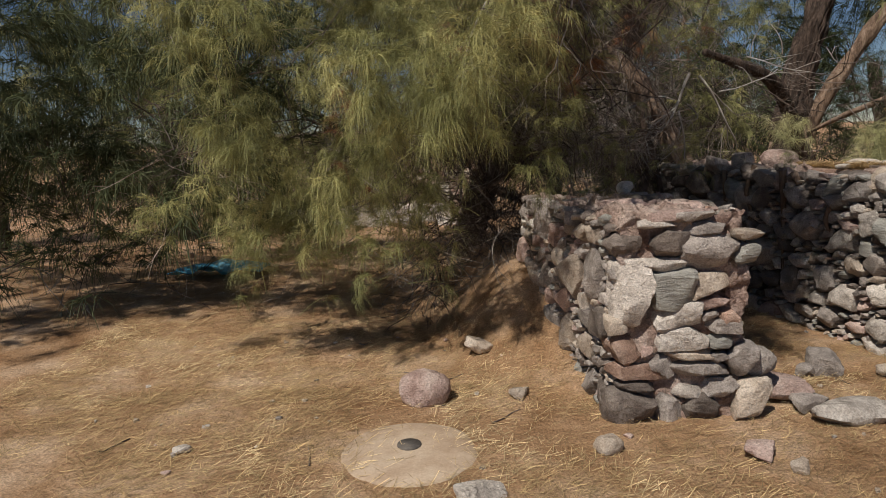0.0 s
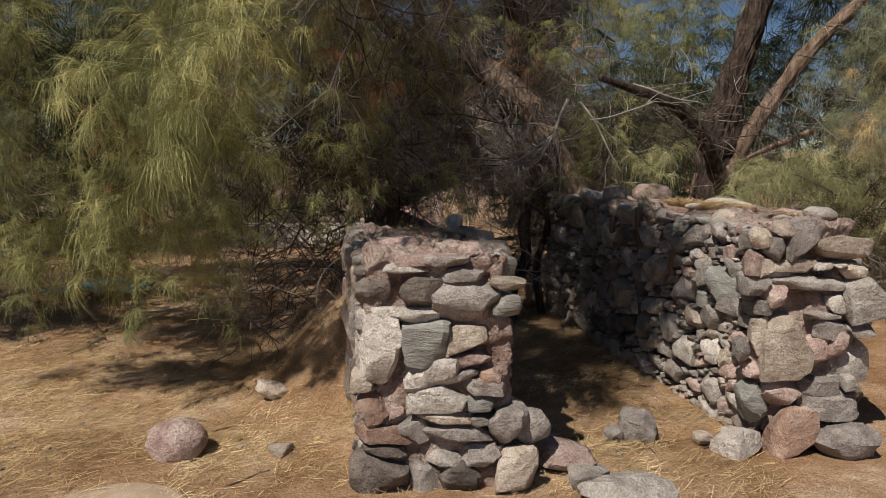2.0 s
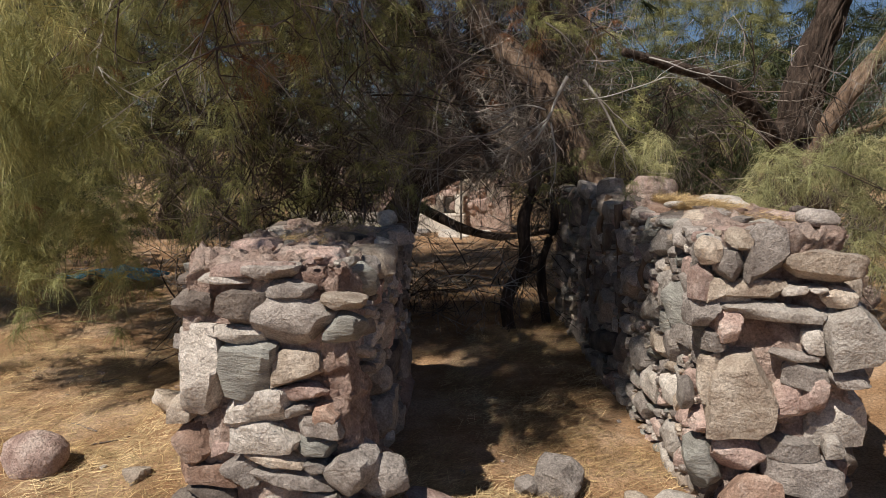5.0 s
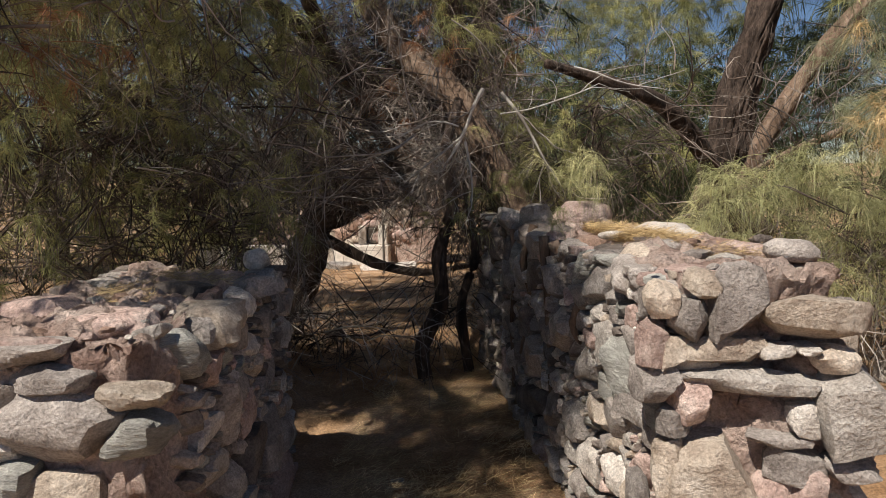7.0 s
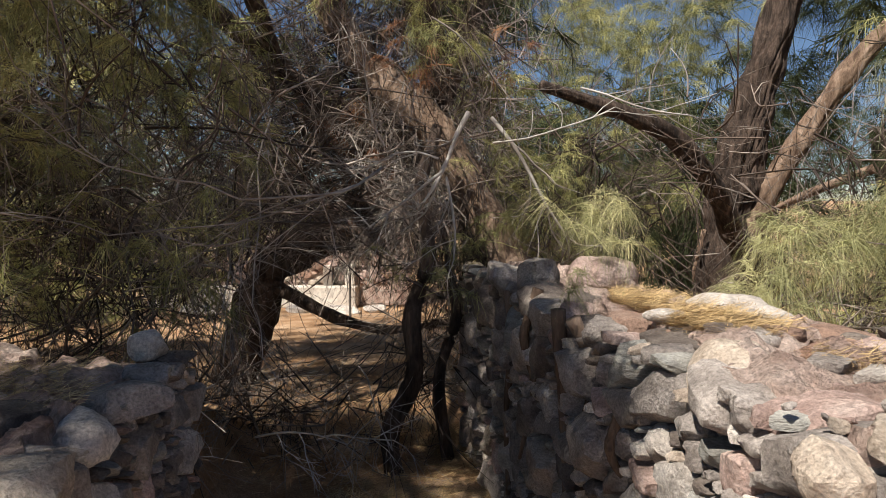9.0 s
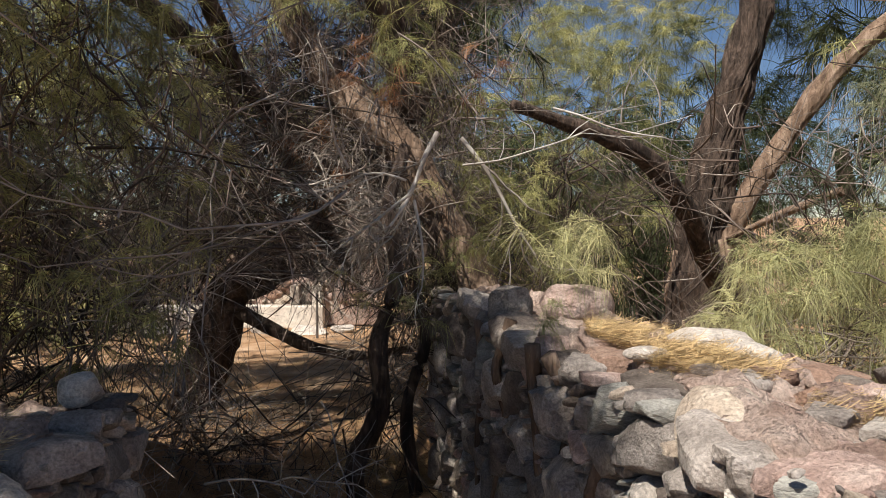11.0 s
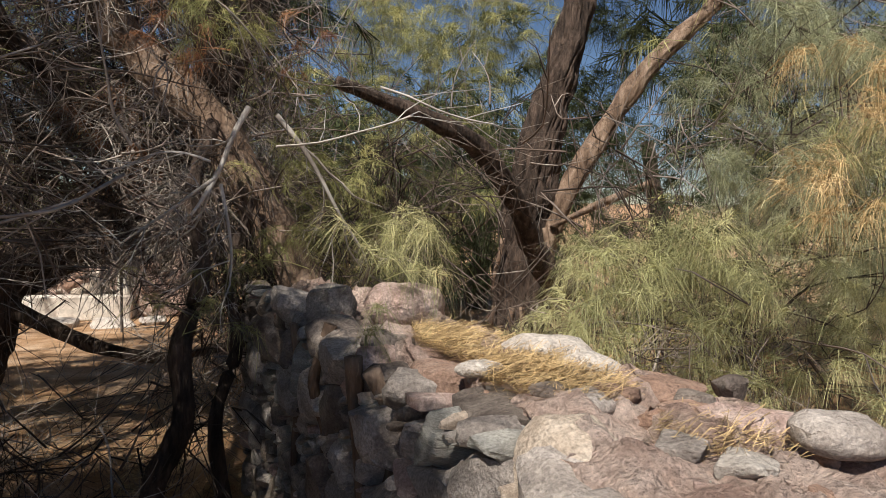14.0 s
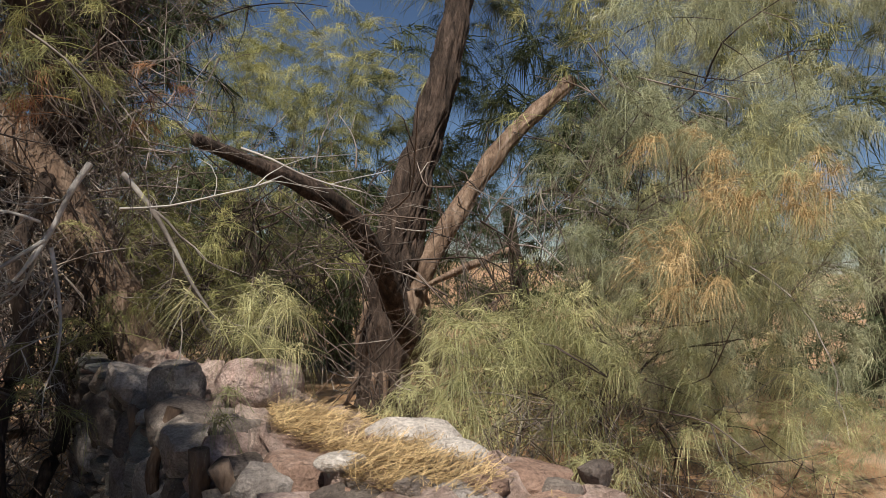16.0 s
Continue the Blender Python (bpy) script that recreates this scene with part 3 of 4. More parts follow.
bed(wall, 3.46, 4.70, 1.21, 0.22, 0.15, 0.13, "pink", -20, 6)
bed(wall, 3.27, 4.92, 1.24, 0.12, 0.10, 0.07, "rust", 10, 0)
bed(wall, 3.12, 4.94, 1.25, 0.09, 0.07, 0.05, "dark", 30, 0)
bed(wall, 3.19, 4.88, 1.24, 0.11, 0.09, 0.06, "grey", 30, 0)
bed(wall, 3.24, 4.60, 1.24, 0.12, 0.09, 0.05, "grey", 50, 5)
bed(wall, 3.30, 4.50, 1.24, 0.10, 0.08, 0.04, "pale", -40, 5)
bed(wall, 3.06, 4.70, 1.15, 0.20, 0.24, 0.24, "tan", 10, 8, worn=True)
bed(wall, 3.02, 5.00, 1.17, 0.20, 0.24, 0.14, "dark", 8, 16)
bed(wall, 2.96, 5.32, 1.18, 0.18, 0.20, 0.12, "rust", 30, 10)
bed(wall, 3.44, 5.02, 1.21, 0.24, 0.16, 0.09, "rust", -30, 3)
bed(wall, 3.36, 4.80, 1.21, 0.18, 0.14, 0.10, "rust", 20, 4)
bed(wall, 3.44, 4.86, 1.22, 0.11, 0.09, 0.08, "dark", 50, 4)
bed(wall, 3.12, 4.36, 1.19, 0.20, 0.16, 0.09, "pink", 20, -5)
bed(wall, 3.34, 4.30, 1.20, 0.22, 0.16, 0.08, "pink", -8, 4)
bed(wall, 2.85, 5.75, 1.20, 0.17, 0.20, 0.12, "dark", 0, 9)
bed(pier, 1.36, 5.15, 1.16, 0.12, 0.10, 0.10, "pale", 20, 0, worn=True)
bed(pier, 1.50, 4.75, 1.10, 0.20, 0.16, 0.10, "grey", 40, 8)
bed(pier, 1.30, 4.50, 1.12, 0.22, 0.18, 0.09, "dark", -20, 0)
bed(pier, 1.56, 4.15, 1.08, 0.22, 0.22, 0.14, "tan", 15, 6)
bed(pier, 1.05, 4.05, 1.14, 0.26, 0.20, 0.09, "pink", 0, -4)
bed(pier, 1.38, 3.92, 1.14, 0.24, 0.18, 0.07, "pink", 30, 3)
bed(pier, 0.98, 4.70, 1.08, 0.24, 0.20, 0.12, "grey", 70, 3)


# chips of stone and broken mortar strewn over the tops
chip_pick = random.Random(31)
for owner, left, right, z0, count in ((wall, [(2.98, 4.2, 0), (3.0, 4.7, 0), (2.85, 5.6, 0), (2.45, 7.3, 0)], [(3.6, 4.2, 0), (3.62, 4.7, 0), (3.25, 5.6, 0), (2.8, 7.3, 0)], 1.235, 95), (pier, [(0.95, 3.68, 0), (0.66, 5.2, 0)], [(1.62, 3.68, 0), (1.38, 5.2, 0)], 1.145, 70)):
    for _ in range(count):
        u = chip_pick.random() ** 1.5
        q = along(left, u).lerp(along(right, u), chip_pick.uniform(0.04, 0.96))
        size = 0.016 + 0.055 * chip_pick.random() ** 2.2
        bed(owner, q.x, q.y, z0 - 0.05 * u + chip_pick.uniform(-0.012, 0.012), size * chip_pick.uniform(1.0, 1.7), size, size * chip_pick.uniform(0.5, 0.9), chip_pick.choice(["pink", "pink", "rust", "tan", "grey", "pale"]), chip_pick.uniform(0, 180), chip_pick.gauss(0, 15))


def straw(name, areas, label):
    """Matted straw on a wall's top: many fine stalks at all turns."""
    datas = []
    for cx, cy, rx, ry, turn, z, count in areas:
        for _ in range(count):
            a, r = rng.uniform(0, 2 * math.pi), math.sqrt(rng.random())
            u, v = rx * r * math.cos(a), ry * r * math.sin(a)
            ct, st = math.cos(radians(turn)), math.sin(radians(turn))
            p = np.array([cx + u * ct - v * st, cy + u * st + v * ct, z + 0.022 * (1 - r) * rng.random() + 0.012 * rng.normal()])
            b, size = rng.uniform(0, math.pi), rng.uniform(0.025, 0.085)
            d = np.array([math.cos(b), math.sin(b), rng.normal(0, 0.18)]) * size
            w = np.array([-math.sin(b), math.cos(b), 0.4]) * rng.uniform(0.0004, 0.0009)
            datas.append((np.array([p - w, p + w, p + d + w, p + d - w]), np.array([(0, 1, 2, 3)])))
    return tagged(part(name, quads_mesh(name, *merge(datas)), STRAW, smooth=False), label, "straw", kind="stuff")


straw("straw", [(3.10, 5.50, 0.13, 0.42, 16, 1.245, 6000), (3.16, 5.08, 0.16, 0.24, 10, 1.26, 4000), (3.34, 4.62, 0.13, 0.13, 0, 1.245, 900), (1.15, 4.65, 0.25, 0.4, 10, 1.12, 2200)],
      "matted yellow straw on the broken wall top")

# ---------------------------------------------------------------- trees
def tree(name, label):
    return tagged(new(name), label, "tree")


left_tree = tree("tamarisk_tree", "large tamarisk with drooping green needles and many dead twigs")
left_tree.location = (0.3, 9.0, 0)
right_tree = tree("tamarisk_tree", "old tamarisk with split fissured trunk and yellow-green drooping needles")
right_tree.location = (4.85, 9.9, 0)
bpy.context.view_layer.update()


def under(ob, parent):
    ob.parent = parent
    ob.matrix_parent_inverse = Matrix.Translation(-parent.location)
    return ob


def tlimb(parent, name, pts, r0, r1, mat=BARK, **k):
    return under(limb(name, pts, r0, r1, mat, None, **k), parent)


def crown(parent, name, data, mat, label=""):
    return under(part(name, quads_mesh(name, *data), mat, None, label, smooth=False), parent)


tlimb(left_tree, "trunk", [(0.15, 9.1, -0.1), (0.35, 9.05, 0.45), (0.56, 9.0, 1.02), (0.95, 8.95, 1.27), (1.4, 8.9, 1.42), (1.8, 8.7, 1.7), (2.0, 8.4, 2.1), (2.1, 8.0, 2.7), (1.8, 7.5, 3.6)], 0.20, 0.10, sides=48, per=16, fissure=0.12)
tlimb(left_tree, "limb", [(0.5, 9.0, 0.95), (0.93, 8.8, 0.76), (1.36, 8.6, 0.62), (1.77, 8.4, 0.60), (2.3, 8.3, 0.7)], 0.07, 0.03, sides=9)
tlimb(left_tree, "leaning_trunk", [(1.2, 8.2, 3.3), (1.52, 8.1, 2.75), (1.83, 7.95, 2.42), (2.17, 7.8, 2.08), (2.42, 7.7, 1.6), (2.7, 7.6, 1.1), (2.95, 7.5, 0.6), (3.1, 7.5, -0.1)], 0.10, 0.15, PALE_BARK, sides=48, per=16, fissure=0.12)
tlimb(left_tree, "limb", [(1.8, 8.7, 1.7), (1.0, 8.0, 2.6), (0.2, 6.8, 3.2), (-0.8, 5.8, 3.5), (-1.8, 5.2, 3.4)], 0.09, 0.03, sides=9)
tlimb(left_tree, "limb", [(1.0, 8.0, 2.6), (1.0, 6.8, 3.1), (0.8, 5.4, 3.2), (0.5, 4.4, 2.9)], 0.06, 0.02, sides=9)

# unseen limb added to carry the overhead clumps that cast shade
tlimb(left_tree, "limb", [(1.0, 6.8, 3.1), (0.9, 5.2, 4.2), (0.9, 4.0, 4.55), (0.9, 2.6, 4.6)], 0.05, 0.015, sides=9)
tlimb(right_tree, "trunk", [(4.78, 9.8, -0.1), (4.82, 9.8, 0.5), (4.86, 9.8, 1.4), (4.98, 9.8, 2.13), (5.18, 9.85, 2.87), (5.42, 9.9, 3.7), (5.7, 10.0, 5.0), (6.0, 10.2, 6.5)], 0.37, 0.11, power=0.45, sides=84, per=26, fissure=0.24)
tlimb(right_tree, "limb", [(5.0, 9.75, 0.9), (5.12, 9.7, 1.5), (5.45, 9.7, 2.15), (5.98, 9.7, 2.91), (6.4, 9.7, 3.34), (6.84, 9.7, 3.75)], 0.11, 0.075, PALE_BARK, sides=40, per=16, fissure=0.07)
tlimb(right_tree, "limb", [(5.2, 9.45, 0.85), (4.9, 9.25, 1.02), (4.62, 9.0, 1.35), (4.38, 8.75, 1.68), (4.0, 8.35, 2.03), (3.58, 8.0, 2.2), (3.2, 7.8, 2.30), (2.85, 7.6, 2.38)], 0.13, 0.035)
tlimb(right_tree, "broken_limb", [(5.05, 9.6, 1.45), (5.35, 9.3, 1.66), (5.55, 9.1, 1.78), (5.75, 8.95, 1.88)], 0.025, 0.045, PALE_BARK)

FRONT = -math.pi / 2
crown(left_tree, "crown", placed(NEEDLES, plumes(-1.05, 4.95, 2.2, 1.05, 0.65, 1.15, 360, 0.5, 4, 0.26, FRONT, gaps=2.2) + plumes(-0.8, 5.0, 3.3, 1.6, 0.8, 0.8, 230, 0.5, 4, 0.26, FRONT, gaps=2.2)
      + plumes(-1.15, 4.75, 1.0, 0.3, 0.15, 0.4, 16, 0, 6, 0.36, low=0.2) + plumes(-0.45, 4.65, 1.2, 0.4, 0.15, 0.4, 24, 0, 6, 0.36) + plumes(-1.8, 4.9, 1.2, 0.2, 0.2, 0.4, 6, 0, 6, 0.36)
      + plumes(-0.2, 4.15, 1.9, 0.45, 0.25, 0.45, 34, 0, 5, 0.30, FRONT) + plumes(0.35, 3.75, 2.2, 0.4, 0.2, 0.4, 16, 0, 5, 0.30, FRONT) + plumes(0.6, 4.6, 1.7, 0.5, 0.3, 0.4, 8, 0, 4, 0.3, FRONT)
      + plumes(0.2, 5.6, 2.6, 1.0, 0.5, 0.7, 60, 0, 4, 0.3, gaps=0.5) + plumes(0.1, 5.15, 2.7, 0.7, 0.3, 0.5, 40, 0, 4, 0.3, FRONT) + plumes(0.5, 6.0, 2.9, 0.9, 0.4, 0.6, 60, 0, 4, 0.3, gaps=0.5)
      + plumes(0.9, 6.2, 2.0, 0.6, 0.5, 0.9, 18, 0, 3, 0.25) + plumes(1.0, 5.6, 1.35, 0.4, 0.3, 0.3, 6, 0, 3, 0.25)), LEAF)
crown(left_tree, "wisp", placed(NEEDLES, plumes(1.9, 6.8, 2.8, 0.9, 0.4, 0.4, 18, 0, 3, 0.25) + plumes(2.7, 7.0, 1.6, 0.4, 0.4, 0.5, 18, 0, 3, 0.25) + plumes(0.9, 5.4, 2.0, 0.8, 0.3, 0.8, 26, 0, 3, 0.22) + plumes(2.15, 6.4, 1.25, 0.15, 0.2, 0.15, 3, 0, 3, 0.2), (0.7, 1.1)), LEAF, "thin green wisps among dead twigs")
# sunlight on these sprays is put in by a paler needle colour
crown(left_tree, "sunlit_spray", placed(MOPS, plumes(0.0, 5.3, 2.75, 0.8, 0.3, 0.5, 44, 0, 2, 0.22, FRONT) + plumes(1.0, 5.7, 3.0, 0.5, 0.3, 0.3, 14, 0, 2, 0.2, FRONT), (0.8, 1.2)), LEAF_GREY, "pale green needles, sunlight put into their colour")
crown(left_tree, "dry_needles", placed(NEEDLES, plumes(0.15, 4.3, 2.05, 0.12, 0.08, 0.08, 3, 0, 3, 0.15) + plumes(0.7, 4.6, 2.3, 0.4, 0.3, 0.4, 7, 0, 3, 0.15) + plumes(1.5, 8.3, 2.0, 0.7, 0.2, 0.5, 34, 0, 3, 0.2) + plumes(2.3, 7.3, 2.6, 0.4, 0.2, 0.2, 5, 0, 3, 0.2) + plumes(-0.6, 4.3, 1.7, 0.5, 0.1, 0.5, 4, 0, 2, 0.15), (0.6, 1.0)), LEAF_RUST, "dead rust-brown needles")
# clouds above z 4 are added out of view to shade walls and ground
crown(left_tree, "canopy", placed(NEEDLES_COARSE, cloud(-1.9, 7.6, 4.8, 3.3, 2.4, 0.5, 300, 0, 0.2, 12) + cloud(-0.6, 9.9, 5.0, 1.8, 1.3, 0.4, 170, 0, 0.25) + cloud(0.9, 5.1, 4.4, 0.3, 0.5, 0.15, 45, 0, 0.09, 5) + cloud(0.2, 4.9, 3.9, 1.2, 0.8, 0.5, 30, 0, 0.16, 8) + cloud(1.15, 3.7, 4.5, 0.26, 1.1, 0.15, 190, 0, 0.08, 5) + cloud(0.5, 3.6, 4.5, 0.3, 1.1, 0.15, 110, 0, 0.06, 4) + cloud(0.1, 2.9, 4.5, 0.35, 0.5, 0.15, 45, 0, 0.08, 5) + cloud(0.45, 2.5, 4.5, 0.3, 0.4, 0.1, 30, 0, 0.08, 5) + cloud(-0.5, 7.7, 3.0, 1.3, 0.4, 0.9, 130, 0, 0.25) + cloud(0.3, 8.1, 5.0, 3.0, 1.4, 0.4, 330, 0, 0.3) + cloud(-5.2, 4.4, 4.1, 1.5, 1.2, 0.5, 240, 0, 0.3) + cloud(-5.2, 6.8, 3.6, 1.8, 1.2, 1.0, 200, 0, 0.3)
      + cloud(-4.2, 8.5, 1.8, 2.4, 1.2, 1.6, 260, 0, 0.4) + cloud(-1.4, 8.0, 2.3, 1.8, 0.9, 1.4, 170, 0, 0.4)
      + clear_way(cloud(1.2, 10.2, 2.5, 1.7, 0.4, 0.85, 330, 0, 0.2) + cloud(0.1, 10.0, 1.6, 0.8, 0.3, 0.35, 150, 0, 0.15) + cloud(-1.7, 10.2, 1.0, 1.4, 0.4, 0.9, 220, 0, 0.25) + cloud(2.75, 9.9, 1.2, 0.5, 0.4, 1.0, 130, 0, 0.18), 0.2), (1.0, 1.8)), LEAF)
# both inner masses are coloured dark to stand for shade between the plumes
crown(left_tree, "inner_foliage", placed(NEEDLES_COARSE, cloud(-1.7, 6.0, 2.1, 1.5, 0.3, 1.4, 220, 0, 0.2) + cloud(-3.6, 6.2, 1.6, 1.1, 0.4, 1.5, 230, 0, 0.25) + cloud(-3.0, 7.6, 0.9, 1.8, 0.3, 0.8, 130, 0, 0.25) + cloud(2.3, 8.9, 3.6, 0.7, 0.5, 0.7, 150, 0, 0.2), (1.0, 1.7)), LEAF_FAR_SHADE, "needles inside the crown, coloured dark for the shade there")
crown(right_tree, "inner_foliage", placed(NEEDLES_COARSE, cloud(6.5, 8.2, 2.1, 1.1, 0.35, 1.6, 170, 0, 0.2), (1.0, 1.7)), LEAF_FAR_SHADE, "needles inside the crown, coloured dark for the shade there")
tlimb(left_tree, "limb", [(2.05, 8.3, 2.2), (2.35, 8.35, 2.9), (2.45, 8.5, 3.7), (2.4, 8.7, 4.6)], 0.09, 0.06, sides=16)
crown(left_tree, "twig_tangle", placed(TWIGS, clear_way(cloud(0.4, 6.4, 1.6, 1.2, 0.8, 1.1, 260, 0, 0.28, 14) + cloud(1.3, 8.4, 2.8, 1.1, 0.4, 0.7, 150, 0, 0.28, 14) + cloud(0.6, 5.9, 3.0, 0.7, 0.7, 0.5, 60, 0, 0.28, 14) + cloud(1.5, 8.7, 1.5, 0.5, 0.3, 0.28, 70, 0, 0.12) + cloud(1.3, 8.3, 1.95, 0.9, 0.3, 0.5, 170) + cloud(-1.5, 6.3, 1.8, 1.5, 0.8, 1.2, 60)
      + cloud(0.8, 4.2, 2.8, 0.7, 0.6, 0.7, 42) + cloud(2.3, 8.0, 2.2, 0.6, 0.4, 0.9, 80) + cloud(-3.5, 6.5, 1.2, 1.2, 0.8, 0.9, 45) + cloud(2.3, 7.8, 1.3, 0.25, 0.4, 0.6, 80, 0, 0.10) + cloud(1.3, 9.4, 2.3, 1.0, 0.4, 0.5, 70) + cloud(2.2, 8.2, 3.2, 0.6, 0.5, 0.6, 50), 0.22), (0.8, 1.35)), TWIG, "grey-brown tangle of dead twigs")
crown(left_tree, "brush", placed(TWIGS, [p * np.array([1, 1, 0.30]) for p in cloud(1.2, 7.6, 0.5, 1.0, 0.9, 0.3, 90)] + cloud(2.05, 7.3, 0.7, 0.08, 0.10, 0.4, 10, 0, 0.05) + clear_way(cloud(0.2, 5.9, 0.8, 0.8, 0.4, 0.4, 70), 0.2), (0.8, 1.3)), TWIG, "heap of dry fallen branches")
# dark stems that stand in the shade beside the wall's far end
tlimb(left_tree, "stem", [(2.17, 7.4, 2.1), (2.08, 7.2, 1.7), (2.13, 7.1, 1.3), (2.03, 7.05, 0.95), (2.05, 7.0, 0.6), (1.90, 7.0, 0.25), (1.93, 7.0, -0.08)], 0.035, 0.06, sides=20, per=8, fissure=0.2)
tlimb(left_tree, "stem", [(2.38, 7.5, 1.7), (2.24, 7.35, 1.3), (2.29, 7.25, 0.9), (2.18, 7.2, 0.5), (2.25, 7.2, -0.08)], 0.022, 0.04, sides=16, per=8, fissure=0.2)


def bare(parent, *args, label="bleached bare forking branch", tone=None):
    crown(parent, "bare_branch", merge(branching(*args[:5], [], *args[6:])), tone or WHITE_TWIG, label)


bare(left_tree, (2.38, 6.72, 2.10), (-0.25, -0.1, -0.7), 0.55, 0.016, 3, None, 0.7)
bare(left_tree, (2.24, 6.66, 1.78), (-0.7, -0.1, -0.3), 0.5, 0.010, 3, None, 0.6)
bare(left_tree, (2.26, 6.66, 1.75), (0.1, -0.2, -0.7), 0.45, 0.010, 3, None, 0.6)
bare(left_tree, (2.22, 6.66, 1.85), (-0.8, 0.0, 0.25), 0.45, 0.007, 2, None, 0.5)
bare(left_tree, (2.50, 6.8, 2.08), (0.6, -0.1, -0.6), 0.75, 0.014, 2, None, 0.4, tone=GREY_TWIG)
bare(left_tree, (3.0, 6.9, 2.25), (0.9, -0.3, -0.25), 0.6, 0.007, 1, None, 0.4)
bare(left_tree, (2.5, 6.3, 1.9), (0.9, -0.2, 0.05), 0.7, 0.006, 1, None, 0.3)
bare(left_tree, (1.55, 5.6, 0.7), (0.9, -0.6, 0.35), 0.5, 0.006, 2, None, 0.5)
bare(left_tree, (1.7, 6.0, 0.55), (0.8, -0.6, 0.35), 0.5, 0.006, 2, None, 0.5)
bare(left_tree, (0.9, 4.4, 2.6), (-0.5, -0.3, -0.7), 0.7, 0.007, 2, None, 0.5)
bare(left_tree, (0.3, 4.3, 2.4), (-0.7, -0.3, -0.6), 0.6, 0.007, 2, None, 0.5)
for q in clear_way([(rng.uniform(-0.8, 2.3), rng.uniform(5.2, 6.8), rng.uniform(0.7, 3.2)) for _ in range(70)], 0.2):
    bare(left_tree, q, (rng.normal(), -0.4, rng.normal(-0.3, 0.6)), rng.uniform(0.4, 0.9), rng.uniform(0.003, 0.0065), 2, None, 0.6, tone=GREY_TWIG, label="grey dead forking branch")
crown(right_tree, "crown", placed(MOPS, plumes(5.5, 6.6, 2.3, 1.05, 0.6, 1.2, 330, 0.3, 2, 0.22, FRONT, gaps=0.6) + plumes(7.0, 7.2, 3.0, 1.4, 1.0, 1.6, 230, 0.4, 3, 0.3, FRONT)
      + plumes(6.6, 6.6, 1.2, 0.8, 0.5, 0.8, 60, 0, 2, 0.24), (0.8, 1.35)), LEAF_GREY)
crown(right_tree, "hanging_foliage", placed(MOPS, plumes(3.98, 6.0, 1.46, 0.24, 0.12, 0.09, 15, 0, 3, 0.20) + plumes(3.64, 5.9, 1.24, 0.09, 0.10, 0.10, 8, 0, 3, 0.18) + plumes(4.6, 6.1, 1.35, 0.5, 0.25, 0.3, 20, 0, 2, 0.22) + plumes(5.5, 6.0, 1.0, 0.6, 0.4, 0.4, 36, 0, 2, 0.24) + plumes(4.5, 5.9, 0.95, 0.5, 0.25, 0.25, 12, 0, 2, 0.22) + plumes(5.0, 5.75, 2.0, 0.6, 0.15, 0.4, 22, 0, 2, 0.2, FRONT), (0.8, 1.25)), LEAF_BRIGHT, "bright yellow-green hanging needles")
crown(right_tree, "back_foliage", placed(NEEDLES_COARSE, cloud(7.4, 9.0, 2.0, 1.8, 0.4, 2.0, 260, 0, 0.22) + cloud(5.9, 8.2, 0.9, 0.7, 0.3, 0.6, 60, 0, 0.2), (1.0, 1.7)), LEAF)
crown(right_tree, "low_spray", placed(MOPS, plumes(2.94, 5.85, 1.56, 0.10, 0.06, 0.03, 8, 0, 2, 0.12) + plumes(2.78, 5.55, 1.27, 0.02, 0.03, 0.02, 1, 0, 2, 0.1), (0.7, 1.0)), LEAF_BRIGHT, "small yellow-green spray over the wall")
crown(right_tree, "dry_needles", placed(MOPS, plumes(4.58, 5.5, 2.10, 0.07, 0.03, 0.03, 5, 0, 2, 0.12, FRONT) + plumes(4.95, 5.5, 2.10, 0.07, 0.03, 0.03, 5, 0, 2, 0.12, FRONT) + plumes(4.32, 5.5, 1.80, 0.05, 0.03, 0.03, 5, 0, 2, 0.12, FRONT) + plumes(4.12, 5.5, 2.10, 0.03, 0.03, 0.02, 2, 0, 1, 0.1, FRONT) + plumes(4.75, 5.62, 1.65, 0.2, 0.03, 0.1, 3, 0, 1, 0.1, FRONT), (0.7, 1.0)), LEAF_DRY, "dry orange hanging needles")
crown(right_tree, "canopy", placed(NEEDLES, cloud(3.8, 10.9, 2.2, 2.2, 0.6, 1.4, 230) + cloud(3.6, 11.6, 4.0, 2.6, 0.8, 0.9, 300, 0, 0.25, 5) + cloud(2.2, 8.8, 4.1, 1.3, 1.0, 0.6, 150, 0, 0.3) + cloud(4.4, 11.0, 3.5, 1.4, 0.5, 0.7, 150, 0, 0.25), (1.2, 1.9)), LEAF)
# shade behind the trunk is put into this darker needle colour
crown(right_tree, "shaded_foliage", placed(NEEDLES, cloud(3.9, 11.3, 2.0, 2.3, 0.3, 1.6, 200) + cloud(6.8, 10.9, 3.0, 1.6, 0.8, 2.2, 300) + cloud(5.6, 10.6, 1.6, 0.8, 0.3, 1.0, 100), (1.2, 1.9)), LEAF_FAR_SHADE, "needles behind the trunk, shade put into their dark colour")
# the first cloud is added high overhead, mostly unseen, to shade foliage below
crown(right_tree, "canopy", placed(NEEDLES_COARSE, cloud(6.6, 10.4, 5.4, 2.0, 1.2, 0.6, 200, 0, 0.3) + cloud(7.6, 8.6, 4.4, 1.3, 1.1, 0.8, 170, 0, 0.3), (1.0, 1.8)), LEAF)
